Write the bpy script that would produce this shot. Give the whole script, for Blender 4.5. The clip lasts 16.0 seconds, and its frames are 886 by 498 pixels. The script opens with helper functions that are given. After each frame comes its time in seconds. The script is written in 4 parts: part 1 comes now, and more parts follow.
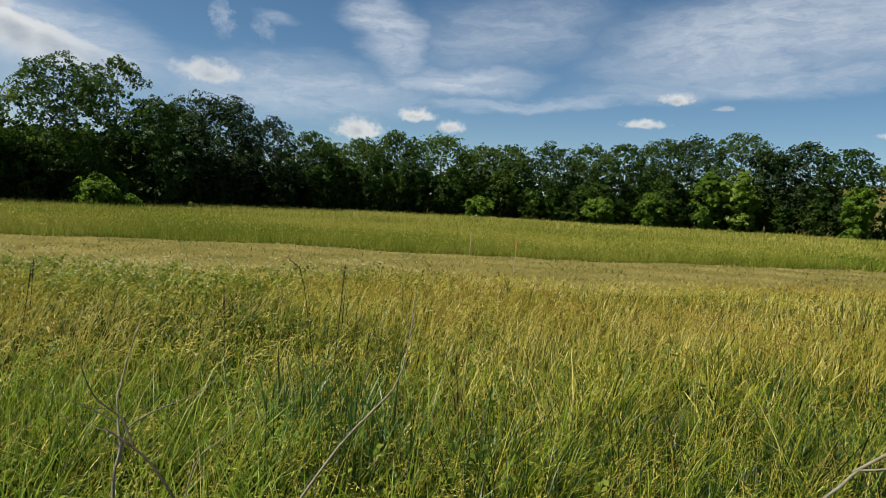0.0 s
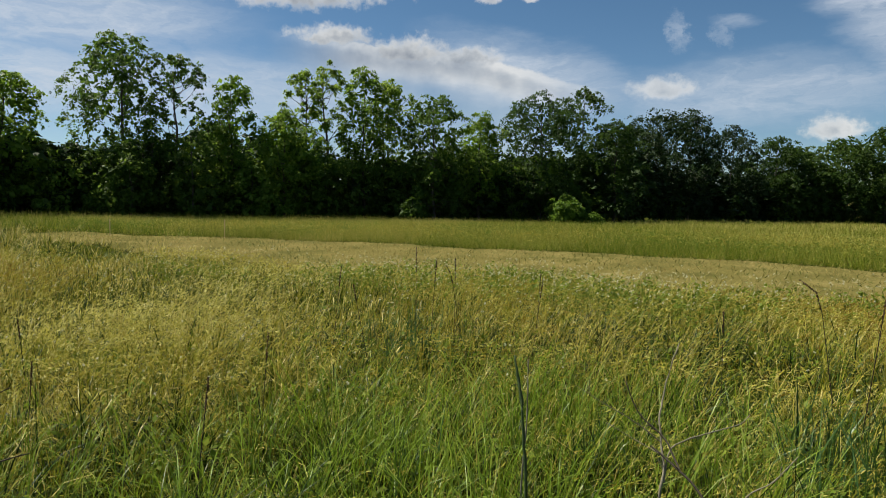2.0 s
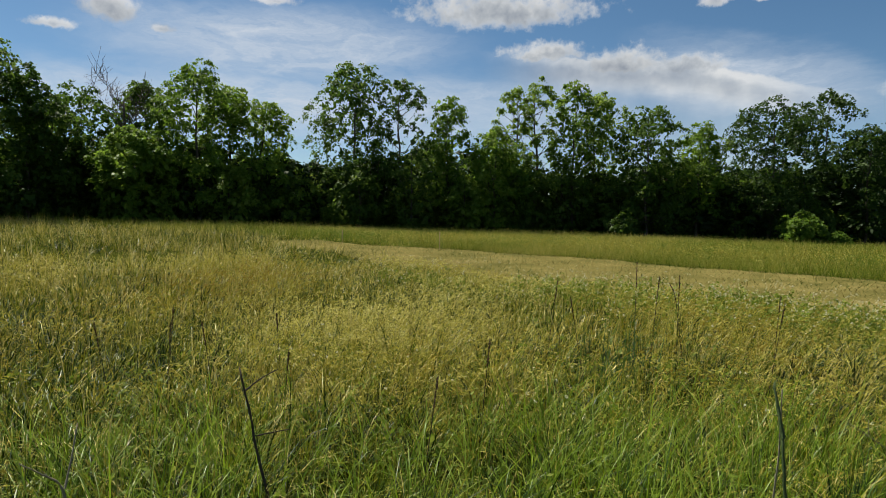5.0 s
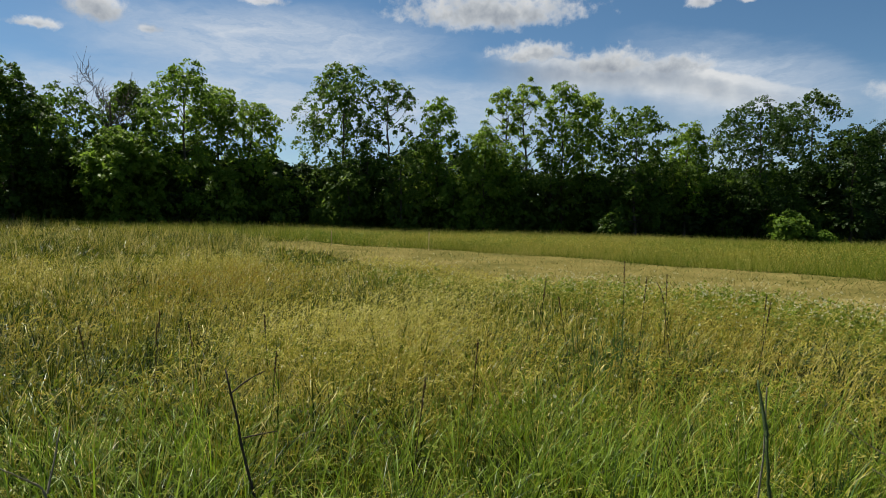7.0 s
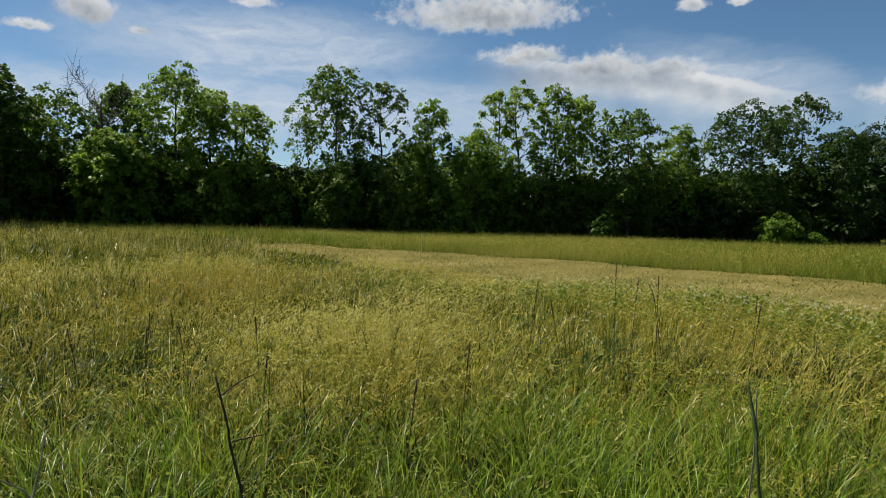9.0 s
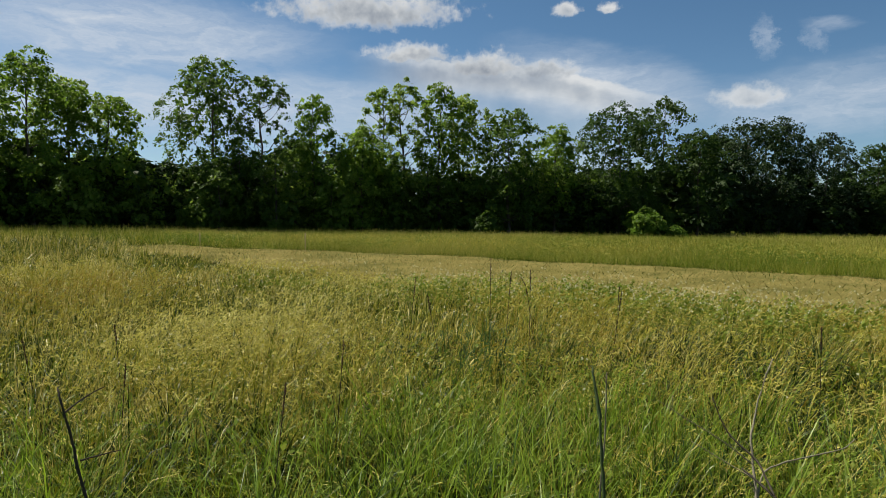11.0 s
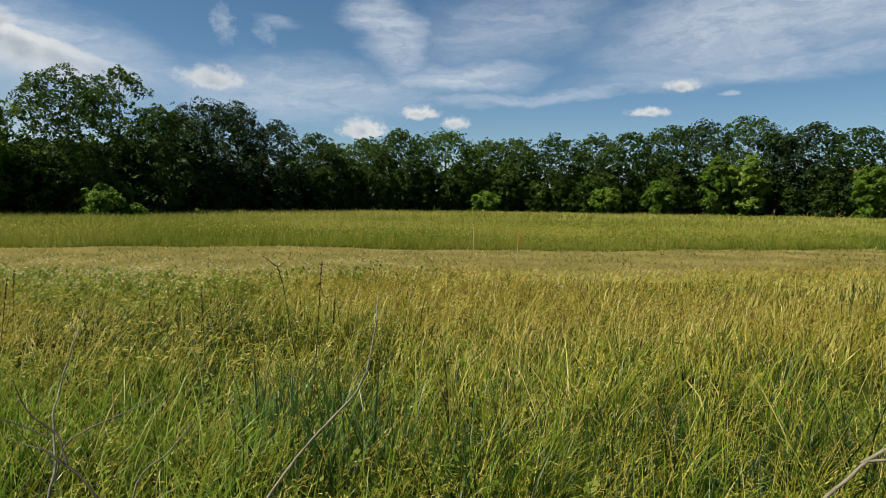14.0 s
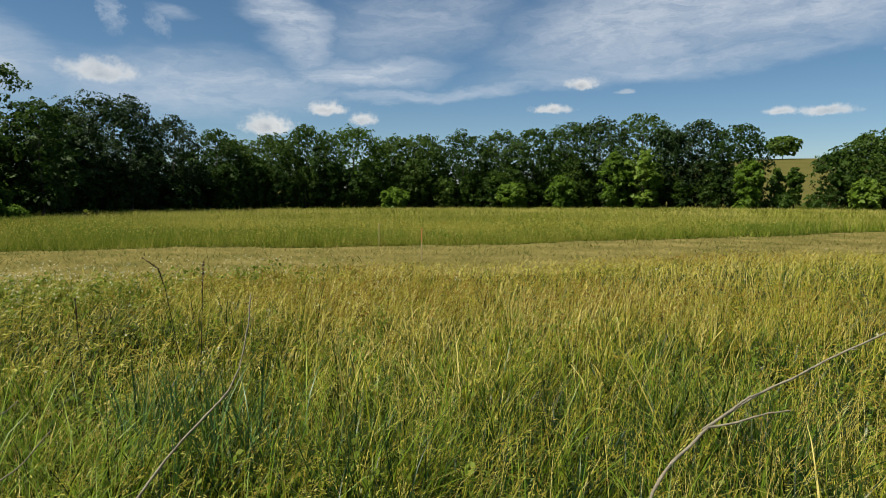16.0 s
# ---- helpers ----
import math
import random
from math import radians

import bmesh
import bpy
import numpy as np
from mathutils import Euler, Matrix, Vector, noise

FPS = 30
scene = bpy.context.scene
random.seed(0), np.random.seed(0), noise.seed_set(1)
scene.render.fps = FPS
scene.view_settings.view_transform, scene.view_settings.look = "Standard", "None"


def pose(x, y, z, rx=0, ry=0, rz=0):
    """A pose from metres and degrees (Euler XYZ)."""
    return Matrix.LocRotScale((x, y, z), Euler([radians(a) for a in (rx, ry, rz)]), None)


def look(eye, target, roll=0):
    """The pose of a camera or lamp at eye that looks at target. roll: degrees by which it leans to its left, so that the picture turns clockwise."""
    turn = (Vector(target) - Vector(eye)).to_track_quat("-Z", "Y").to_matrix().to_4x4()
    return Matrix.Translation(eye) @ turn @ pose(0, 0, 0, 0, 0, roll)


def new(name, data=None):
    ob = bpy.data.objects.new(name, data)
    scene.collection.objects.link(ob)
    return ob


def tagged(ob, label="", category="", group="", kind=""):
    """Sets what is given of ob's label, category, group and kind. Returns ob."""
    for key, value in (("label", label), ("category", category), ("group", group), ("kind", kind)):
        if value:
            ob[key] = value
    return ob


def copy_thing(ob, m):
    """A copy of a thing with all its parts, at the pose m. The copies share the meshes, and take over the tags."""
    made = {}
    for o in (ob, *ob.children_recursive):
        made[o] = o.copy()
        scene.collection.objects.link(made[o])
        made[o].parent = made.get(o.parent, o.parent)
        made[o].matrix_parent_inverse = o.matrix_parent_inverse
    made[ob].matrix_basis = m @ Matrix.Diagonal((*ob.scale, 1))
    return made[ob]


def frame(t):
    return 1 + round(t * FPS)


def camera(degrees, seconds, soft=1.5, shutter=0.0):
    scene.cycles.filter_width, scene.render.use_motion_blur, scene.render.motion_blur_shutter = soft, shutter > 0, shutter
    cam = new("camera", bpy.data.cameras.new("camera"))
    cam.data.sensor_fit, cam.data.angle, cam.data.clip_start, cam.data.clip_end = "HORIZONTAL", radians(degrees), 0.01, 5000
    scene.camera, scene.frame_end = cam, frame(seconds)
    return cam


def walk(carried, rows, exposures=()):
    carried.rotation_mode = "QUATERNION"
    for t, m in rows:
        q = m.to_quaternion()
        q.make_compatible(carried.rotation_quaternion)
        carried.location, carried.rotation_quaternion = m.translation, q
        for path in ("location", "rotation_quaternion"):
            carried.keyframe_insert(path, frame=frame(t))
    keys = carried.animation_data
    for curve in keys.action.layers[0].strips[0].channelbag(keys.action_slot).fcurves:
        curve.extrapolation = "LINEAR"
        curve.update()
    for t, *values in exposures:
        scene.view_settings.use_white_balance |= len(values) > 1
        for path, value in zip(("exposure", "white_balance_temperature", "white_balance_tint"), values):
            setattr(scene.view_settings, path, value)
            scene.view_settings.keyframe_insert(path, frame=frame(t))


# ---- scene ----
cam = camera(70.35, 16.0, soft=0.5, shutter=0.0)
# seconds, place, turn
PATH = [
    (0, -0.005, -0.007, 1.731, 85.13, -3.20, 1.16),
    (0.5, -0.046, -0.015, 1.742, 85.58, -3.87, 3.68),
    (1, -0.157, -0.045, 1.743, 85.89, -2.71, 13.54),
    (1.5, -0.297, -0.11, 1.752, 85.64, -2.91, 24.55),
    (2, -0.337, -0.043, 1.74, 85.16, -0.60, 40.63),
    (2.5, -0.359, -0.037, 1.728, 85.64, -1.04, 54.41),
    (3, -0.383, -0.072, 1.721, 86.01, -0.78, 58.08),
    (3.5, -0.436, -0.108, 1.714, 86.02, -1.10, 60.01),
    (6, -0.418, -0.115, 1.709, 86.43, -0.84, 58.67),
    (6.5, -0.42, -0.105, 1.708, 86.42, -0.76, 58.54),
    (7, -0.419, -0.102, 1.709, 86.33, -0.80, 58.31),
    (7.5, -0.422, -0.098, 1.708, 86.43, -0.93, 58.13),
    (8, -0.422, -0.095, 1.706, 86.51, -0.89, 58.05),
    (10.5, -0.404, -0.05, 1.709, 86.59, -0.08, 52.75),
    (11, -0.356, -0.015, 1.712, 86.38, -0.28, 47.44),
    (11.5, -0.309, 0.016, 1.709, 85.86, -0.42, 41.09),
    (12, -0.206, 0.041, 1.708, 85.77, -1.18, 33.60),
    (12.5, -0.135, 0.094, 1.71, 85.00, -0.89, 27.36),
    (13, -0.053, 0.153, 1.697, 84.45, -0.65, 19.14),
    (13.5, 0.061, 0.181, 1.696, 84.52, -1.10, 9.36),
    (14, 0.175, 0.192, 1.688, 84.82, -0.80, 1.81),
    (14.5, 0.26, 0.193, 1.698, 84.94, -1.37, -3.97),
    (15, 0.303, 0.182, 1.699, 85.25, -0.96, -6.89),
    (15.5, 0.338, 0.143, 1.693, 84.97, -0.63, -9.66),
    (16, 0.332, 0.122, 1.688, 84.55, -0.12, -6.35),
]
walk(cam, [(t, pose(x, y, z, rx, ry, rz)) for t, x, y, z, rx, ry, rz in PATH])

# ---- sky, sun, exposure ----
SUN_YAW, SUN_HIGH = 106.0, 56.0
scene.view_settings.exposure = 0.67

# clouds: yaw, height, half width, half height (degrees), lean, cover
CIRRUS = [
    (-24.5, 14.0, 13.4, 4.0, -8, 0.80), (6.7, 13.7, 4.5, 2.7, 35, 0.75), (0.9, 10.1, 7.5, 1.7, -6, 0.80),
    (14.7, 8.6, 13.0, 2.6, 0, 0.65), (20.8, 13.5, 0.8, 1.4, -15, 0.40), (16.4, 14.1, 2.1, 0.6, 14, 0.38), (17.3, 13.2, 0.7, 1.2, -30, 0.3),
    (33.0, 11.0, 9.5, 2.6, 14, 0.75), (-6.7, 8.5, 12.7, 0.7, -5, 0.50), (73.5, 13.6, 15.0, 3.4, 0, 0.85),
    (77.3, 8.3, 18.7, 3.4, 0, 0.90), (36.0, 10.3, 14.2, 1.9, 8, 0.65), (89.6, 9.0, 7.4, 2.5, 0, 0.75),
    (-26.0, 10.5, 16.2, 1.3, -3, 0.55), (-4.0, 14.5, 9.0, 3.0, -10, 0.45), (-36.0, 15.0, 11.0, 4.2, 0, 0.8), (62.0, 8.5, 16.0, 3.6, 0, 0.75),
]
CUMULUS = [
    (54.2, 16.7, 8.7, 2.3, 1.0), (50.4, 13.3, 4.0, 1.2, 1.0), (43.8, 12.2, 4.5, 1.6, 1.0), (38.5, 11.9, 3.6, 1.2, 0.9),
    (86.9, 14.8, 2.4, 1.6, 1.0), (90.8, 13.2, 1.9, 0.6, 1.0), (83.2, 13.9, 1.0, 0.5, 0.9), (74.2, 17.0, 2.0, 0.7, 0.9),
    (36.7, 16.8, 1.4, 0.8, 1.0), (33.1, 16.8, 1.1, 0.6, 1.0), (9.0, 5.2, 2.3, 1.3, 1.0), (4.0, 6.9, 1.8, 0.85, 1.0),
    (0.8, 6.0, 1.4, 0.7, 0.9), (-18.5, 9.0, 1.6, 0.7, 0.95), (-22.2, 8.2, 1.0, 0.32, 0.4), (-16.0, 6.9, 1.9, 0.57, 0.95),
    (21.7, 8.9, 3.0, 1.3, 0.7), (-34.2, 6.1, 1.2, 0.47, 0.85),
]
CUMULUS_EAST = [(-37.3, 6.0, 2.3, 0.54, 0.85), (-42.5, 10.1, 1.6, 0.57, 0.4)]


class Nodes:
    """Short hand for node trees."""

    def __init__(self, tree):
        self.tree = tree
        tree.nodes.clear()

    def add(self, kind, ins=(), **settings):
        node = self.tree.nodes.new(kind)
        for key, value in settings.items():
            setattr(node, key, value)
        for key, value in dict(ins).items():
            if isinstance(value, bpy.types.NodeSocket):
                self.tree.links.new(value, node.inputs[key])
            else:
                node.inputs[key].default_value = value
        return node

    def math(self, op, a, b=0.0, c=0.0, clamp=False):
        return self.add("ShaderNodeMath", {0: a, 1: b, 2: c}, operation=op, use_clamp=clamp).outputs[0]

    def vec(self, op, a, b=(0, 0, 0)):
        node = self.add("ShaderNodeVectorMath", {0: a, 1: b}, operation=op)
        return node.outputs["Value"] if op in ("LENGTH", "DOT_PRODUCT") else node.outputs[0]

    def noise(self, at, scale, detail=4.0, rough=0.55, out="Fac"):
        return self.add("ShaderNodeTexNoise", {"Vector": at, "Scale": scale, "Detail": detail, "Roughness": rough}).outputs[out]

    def span(self, value, a, b, c=0.0, d=1.0, soft=True):
        node = self.add("ShaderNodeMapRange", {"Value": value, "From Min": a, "From Max": b, "To Min": c, "To Max": d})
        node.interpolation_type = "SMOOTHSTEP" if soft else "LINEAR"
        return node.outputs[0]

    def mix(self, fac, a, b):
        node = self.add("ShaderNodeMix", data_type="RGBA")
        for key, value in ((0, fac), (6, a), (7, b)):
            if isinstance(value, bpy.types.NodeSocket):
                self.tree.links.new(value, node.inputs[key])
            else:
                node.inputs[key].default_value = (*value, 1) if key else value
        return node.outputs[2]

    def ramp(self, fac, stops):
        node = self.add("ShaderNodeValToRGB", {"Fac": fac})
        ramp = node.color_ramp
        while len(ramp.elements) < len(stops):
            ramp.elements.new(0.5)
        for el, (at, col) in zip(ramp.elements, stops):
            el.position, el.color = at, (*col, 1)
        return node.outputs[0]


def build_sky():
    world = bpy.data.worlds.new("world")
    scene.world = world
    world.use_nodes = True
    n = Nodes(world.node_tree)
    way = n.add("ShaderNodeTexCoord").outputs["Generated"]
    xyz = n.add("ShaderNodeSeparateXYZ", {0: way}).outputs
    yaw = n.math("MULTIPLY", n.math("ARCTAN2", n.math("MULTIPLY", xyz[0], -1.0), xyz[1]), 57.2958)
    high = n.math("MULTIPLY", n.math("ARCSINE", xyz[2]), 57.2958)
    flat = n.add("ShaderNodeCombineXYZ", {0: yaw, 1: high}).outputs[0]
    stretched = n.add("ShaderNodeMapping", {"Vector": flat, "Rotation": (0, 0, radians(14)), "Scale": (0.35, 1.0, 1.0)}).outputs[0]

    # thin streaky veil
    sway = n.vec("MULTIPLY", n.vec("SUBTRACT", n.noise(stretched, 0.28, 5.0, 0.6, "Color"), (0.5, 0.5, 0.5)), (7.0, 4.0, 0.0))
    warped = n.vec("ADD", flat, sway)
    wispy = n.vec("ADD", flat, n.vec("MULTIPLY", n.vec("SUBTRACT", n.noise(flat, 0.9, 6.0, 0.65, "Color"), (0.5, 0.5, 0.5)), (3.4, 3.0, 0.0)))
    veil = 0.0
    for a, e, ra, re, lean, cover in CIRRUS:
        at = n.add("ShaderNodeMapping", {"Vector": warped if ra > 2 else wispy, "Location": (a, e, 0), "Rotation": (0, 0, radians(lean)), "Scale": (ra, re, 1)}, vector_type="TEXTURE").outputs[0]
        veil = n.math("MAXIMUM", n.span(n.vec("LENGTH", at), 1.35, 0.25, 0.0, cover), veil)
    # the same kind of veil goes on over the rest of the sky
    veil = n.math("MAXIMUM", veil, n.math("MULTIPLY", n.span(n.noise(stretched, 0.09, 3.0), 0.42, 0.75), n.span(high, 17.0, 24.0, 0.0, 0.6)))
    fibre = n.span(n.noise(n.vec("ADD", stretched, n.vec("SCALE", sway)), 0.85, 7.0, 0.62), 0.25, 0.7, 0.35, 1.1, False)
    veil = n.math("MULTIPLY", veil, fibre, clamp=True)

    # heaped clouds with grey undersides
    puff = n.vec("SUBTRACT", n.noise(flat, 0.55, 6.0, 0.62, "Color"), (0.5, 0.5, 0.5))
    puffed = n.vec("ADD", flat, n.vec("MULTIPLY", puff, (3.0, 1.6, 0.0)))
    puffed_less = n.vec("ADD", flat, n.vec("MULTIPLY", puff, (1.3, 0.8, 0.0)))
    ragged = n.math("MULTIPLY", n.math("SUBTRACT", n.noise(flat, 1.0, 5.0, 0.58), 0.5), 1.35)
    tatter = n.math("MULTIPLY", n.math("SUBTRACT", n.noise(flat, 1.7, 5.0, 0.55), 0.5), 1.1)
    # a long bank of cloud with a crisp upper rim that falls away to one side
    pu = n.add("ShaderNodeSeparateXYZ", {0: puffed_less}).outputs
    rim = n.math("MINIMUM", n.math("MULTIPLY_ADD", n.math("SUBTRACT", pu[0], 26.5), 0.285, 9.2), n.math("MULTIPLY_ADD", n.math("SUBTRACT", pu[0], 40.0), 0.07, 12.7))
    below = n.math("SUBTRACT", rim, pu[1])
    bank = n.math("MULTIPLY", n.span(below, -0.05, 0.3), n.math("MULTIPLY", n.span(pu[0], 24.0, 36.0, 0.0, 0.76), n.span(pu[0], 57.0, 47.0)))
    bank = n.math("MULTIPLY", bank, n.span(below, 1.6, 3.6, 1.0, 0.30))
    heap = bank
    side = n.math("ADD", n.span(below, 0.2, 1.2, 0.55, 0.06), n.span(below, 1.3, 3.0, 0.0, 0.36))
    side = n.math("ADD", side, n.span(pu[0], 40.0, 30.0, 0.0, 0.25))
    for a, e, ra, re, cover in CUMULUS + CUMULUS_EAST:
        at = n.add("ShaderNodeMapping", {"Vector": puffed if ra > 3 else puffed_less, "Location": (a, e, 0), "Scale": (ra, re, 1)}, vector_type="TEXTURE").outputs[0]
        up = n.add("ShaderNodeSeparateXYZ", {0: at}).outputs[1]
        sole = n.math("MAXIMUM", n.math("MULTIPLY", up, -0.9), 0.0)
        far = n.math("ADD", n.math("ADD", n.vec("LENGTH", at), ragged if ra > 2.35 else tatter), sole)
        mask = n.span(far, 1.2, 0.35, 0.0, cover * (0.96 if ra > 2.35 else 0.84))
        side = n.add("ShaderNodeMix", {0: mask, 2: side, 3: n.math("ADD", n.math("MULTIPLY", up, 0.26), n.math("MULTIPLY_ADD", far, 0.42, 0.0 if ra > 2.35 else 0.22))}, data_type="FLOAT").outputs[0]
        heap = n.math("MAXIMUM", mask, heap)
    bulge = n.noise(flat, 0.42, 3.0, 0.5)
    tone = n.math("ADD", side, n.math("MULTIPLY", bulge, 0.75))
    heap_colour = n.ramp(tone, [(0.28, (0.33, 0.37, 0.43)), (0.60, (0.58, 0.61, 0.64)), (0.95, (0.96, 0.95, 0.92))])

    sky = n.add("ShaderNodeTexSky", sky_type="NISHITA", sun_disc=False, sun_elevation=radians(SUN_HIGH), sun_rotation=radians(-SUN_YAW), air_density=0.75, dust_density=0.2, ozone_density=2.5)
    blue = n.add("ShaderNodeHueSaturation", {"Hue": 0.491, "Saturation": 1.12, "Value": 1.0, "Color": sky.outputs[0]}).outputs[0]
    open_sky = n.add("ShaderNodeBackground", {"Color": blue, "Strength": 0.054}).outputs[0]
    thin = n.add("ShaderNodeBackground", {"Color": (0.56, 0.62, 0.70, 1), "Strength": 0.66}).outputs[0]
    thick = n.add("ShaderNodeBackground", {"Color": heap_colour, "Strength": 0.53}).outputs[0]
    veiled = n.add("ShaderNodeMixShader", {0: veil, 1: open_sky, 2: thin}).outputs[0]
    full = n.add("ShaderNodeMixShader", {0: heap, 1: veiled, 2: thick}).outputs[0]
    n.add("ShaderNodeOutputWorld", {"Surface": full})


build_sky()
sun = new("sun", bpy.data.lights.new("sun", "SUN"))
sun.data.energy, sun.data.angle, sun.data.color = 5.0, radians(0.55), (1.0, 0.94, 0.83)
TO_SUN = Vector((-math.sin(radians(SUN_YAW)) * math.cos(radians(SUN_HIGH)), math.cos(radians(SUN_YAW)) * math.cos(radians(SUN_HIGH)), math.sin(radians(SUN_HIGH))))
sun.matrix_world = look(TO_SUN * 60, (0, 0, 0))


# ---- materials ----
def leafy(name, stops, see_through=0.35, gloss=0.35, rough=0.45, tone_from="island", patch=0.0, patch_scale=0.3):
    """Leaves and blades: colour by a spread of tones, lit from both sides."""
    mat = bpy.data.materials.new(name)
    mat.use_nodes = True
    n = Nodes(mat.node_tree)
    geo = n.add("ShaderNodeNewGeometry")
    island = geo.outputs["Random Per Island"]
    if tone_from == "island":
        each = n.add("ShaderNodeObjectInfo").outputs["Random"]
        tone = n.math("ADD", n.math("MULTIPLY", island, 0.55), n.math("MULTIPLY", each, 0.45))
    else:
        tone = n.add("ShaderNodeAttribute", attribute_name=tone_from).outputs["Fac"]
        tone = n.math("ADD", tone, n.math("MULTIPLY", n.math("SUBTRACT", island, 0.5), 0.25))
    if patch:
        lump = n.noise(geo.outputs["Position"], patch_scale, 3.0)
        tone = n.math("ADD", tone, n.math("MULTIPLY", n.math("SUBTRACT", lump, 0.5), patch))
    colour = n.ramp(tone, stops)
    body = n.add("ShaderNodeBsdfPrincipled", {"Base Color": colour, "Roughness": rough, "Specular IOR Level": gloss}).outputs[0]
    lit = n.add("ShaderNodeHueSaturation", {"Hue": 0.495, "Saturation": 1.0, "Value": 1.4, "Color": colour}).outputs[0]
    back = n.add("ShaderNodeBsdfTranslucent", {"Color": lit}).outputs[0]
    full = n.add("ShaderNodeMixShader", {0: see_through, 1: body, 2: back}).outputs[0]
    n.add("ShaderNodeOutputMaterial", {"Surface": full})
    return mat


def rough_stuff(name, stops, scale=3.0, bump=0.3, rough=0.85, fine=40.0, gloss=0.2):
    """Bark, soil, wood: two scales of variation with relief."""
    mat = bpy.data.materials.new(name)
    mat.use_nodes = True
    n = Nodes(mat.node_tree)
    at = n.add("ShaderNodeNewGeometry").outputs["Position"]
    big, small = n.noise(at, scale, 5.0), n.noise(at, fine, 4.0)
    tone = n.math("ADD", n.math("MULTIPLY", big, 0.6), n.math("MULTIPLY", small, 0.4))
    colour = n.ramp(tone, stops)
    relief = n.add("ShaderNodeBump", {"Height": small, "Strength": bump, "Distance": 0.02}).outputs[0]
    body = n.add("ShaderNodeBsdfPrincipled", {"Base Color": colour, "Roughness": rough, "Specular IOR Level": gloss, "Normal": relief}).outputs[0]
    n.add("ShaderNodeOutputMaterial", {"Surface": body})
    return mat


GRASS_STOPS = [(0.0, (0.008, 0.024, 0.002)), (0.3, (0.062, 0.104, 0.004)), (0.58, (0.182, 0.200, 0.010)), (0.80, (0.315, 0.268, 0.038)), (1.0, (0.54, 0.46, 0.15))]
M_GRASS = leafy("meadow_grass", GRASS_STOPS, 0.15, 0.15, 0.38, "tone")
M_HEAD = leafy("seed_head", [(0.0, (0.165, 0.098, 0.016)), (0.35, (0.255, 0.195, 0.026)), (0.65, (0.335, 0.310, 0.045)), (1.0, (0.52, 0.48, 0.14))], 0.30, 0.10, 0.5, "tone")
M_FARGRASS = leafy("field_grass", [(0.0, (0.026, 0.060, 0.006)), (0.4, (0.116, 0.162, 0.012)), (0.7, (0.212, 0.220, 0.028)), (1.0, (0.37, 0.33, 0.09))], 0.22, 0.04, 0.5, "tone")
M_REED = leafy("reed_leaf", [(0.0, (0.012, 0.042, 0.008)), (0.5, (0.038, 0.092, 0.016)), (1.0, (0.11, 0.175, 0.038))], 0.2, 0.45, 0.45)
M_GREEN = leafy("green_blade", [(0.0, (0.046, 0.100, 0.006)), (0.5, (0.158, 0.240, 0.015)), (1.0, (0.35, 0.42, 0.09))], 0.34, 0.25, 0.4)
M_CUT = leafy("cut_hay", [(0.0, (0.050, 0.074, 0.010)), (0.45, (0.178, 0.154, 0.042)), (1.0, (0.34, 0.275, 0.105))], 0.2, 0.04, 0.6, "tone")
M_PETAL = leafy("white_petal", [(0.0, (0.42, 0.42, 0.24)), (1.0, (0.68, 0.67, 0.52))], 0.3, 0.2, 0.6)
M_LEAF = leafy("tree_leaf", [(0.0, (0.026, 0.058, 0.008)), (0.5, (0.062, 0.117, 0.013)), (1.0, (0.127, 0.187, 0.030))], 0.50, 0.14, 0.5)
M_FARLEAF = leafy("far_leaf", [(0.0, (0.016, 0.038, 0.006)), (0.5, (0.038, 0.076, 0.010)), (1.0, (0.080, 0.122, 0.020))], 0.40, 0.12, 0.5)
M_BRIGHT = leafy("fresh_leaf", [(0.0, (0.050, 0.101, 0.011)), (0.5, (0.118, 0.202, 0.019)), (1.0, (0.202, 0.274, 0.045))], 0.50, 0.14, 0.5)
# leaf colour set near black, standing in for the wood's shade
M_DARKLEAF = leafy("shade_dark_leaf", [(0.0, (0.012, 0.026, 0.007)), (0.5, (0.024, 0.048, 0.010)), (1.0, (0.048, 0.080, 0.016))], 0.22, 0.14, 0.5)
M_WEED = leafy("weed_leaf", [(0.0, (0.068, 0.112, 0.011)), (0.5, (0.116, 0.168, 0.016)), (1.0, (0.184, 0.216, 0.036))], 0.35, 0.1, 0.6)
M_SPIKE = leafy("dock_seed", [(0.0, (0.030, 0.016, 0.009)), (1.0, (0.095, 0.050, 0.022))], 0.1, 0.15, 0.6)
M_DARKGREEN = rough_stuff("weed_stem", [(0.2, (0.020, 0.035, 0.010)), (0.6, (0.045, 0.070, 0.018)), (0.9, (0.09, 0.11, 0.03))], 18.0, 0.3, 0.6, fine=160.0)
M_BARK = rough_stuff("bark", [(0.2, (0.035, 0.028, 0.020)), (0.55, (0.085, 0.070, 0.052)), (0.85, (0.17, 0.145, 0.115))], 1.2, 0.6)
M_DEAD = rough_stuff("dead_wood", [(0.2, (0.085, 0.075, 0.050)), (0.55, (0.21, 0.185, 0.125)), (0.85, (0.38, 0.335, 0.23))], 14.0, 0.4, fine=160.0)
M_DARKTWIG = rough_stuff("dark_twig", [(0.2, (0.018, 0.014, 0.010)), (0.6, (0.050, 0.040, 0.028)), (0.9, (0.11, 0.09, 0.06))], 18.0, 0.4, fine=160.0)
M_WOOD = rough_stuff("raw_lath", [(0.2, (0.33, 0.24, 0.13)), (0.55, (0.46, 0.36, 0.21)), (0.85, (0.58, 0.47, 0.30))], 6.0, 0.2, fine=90.0)
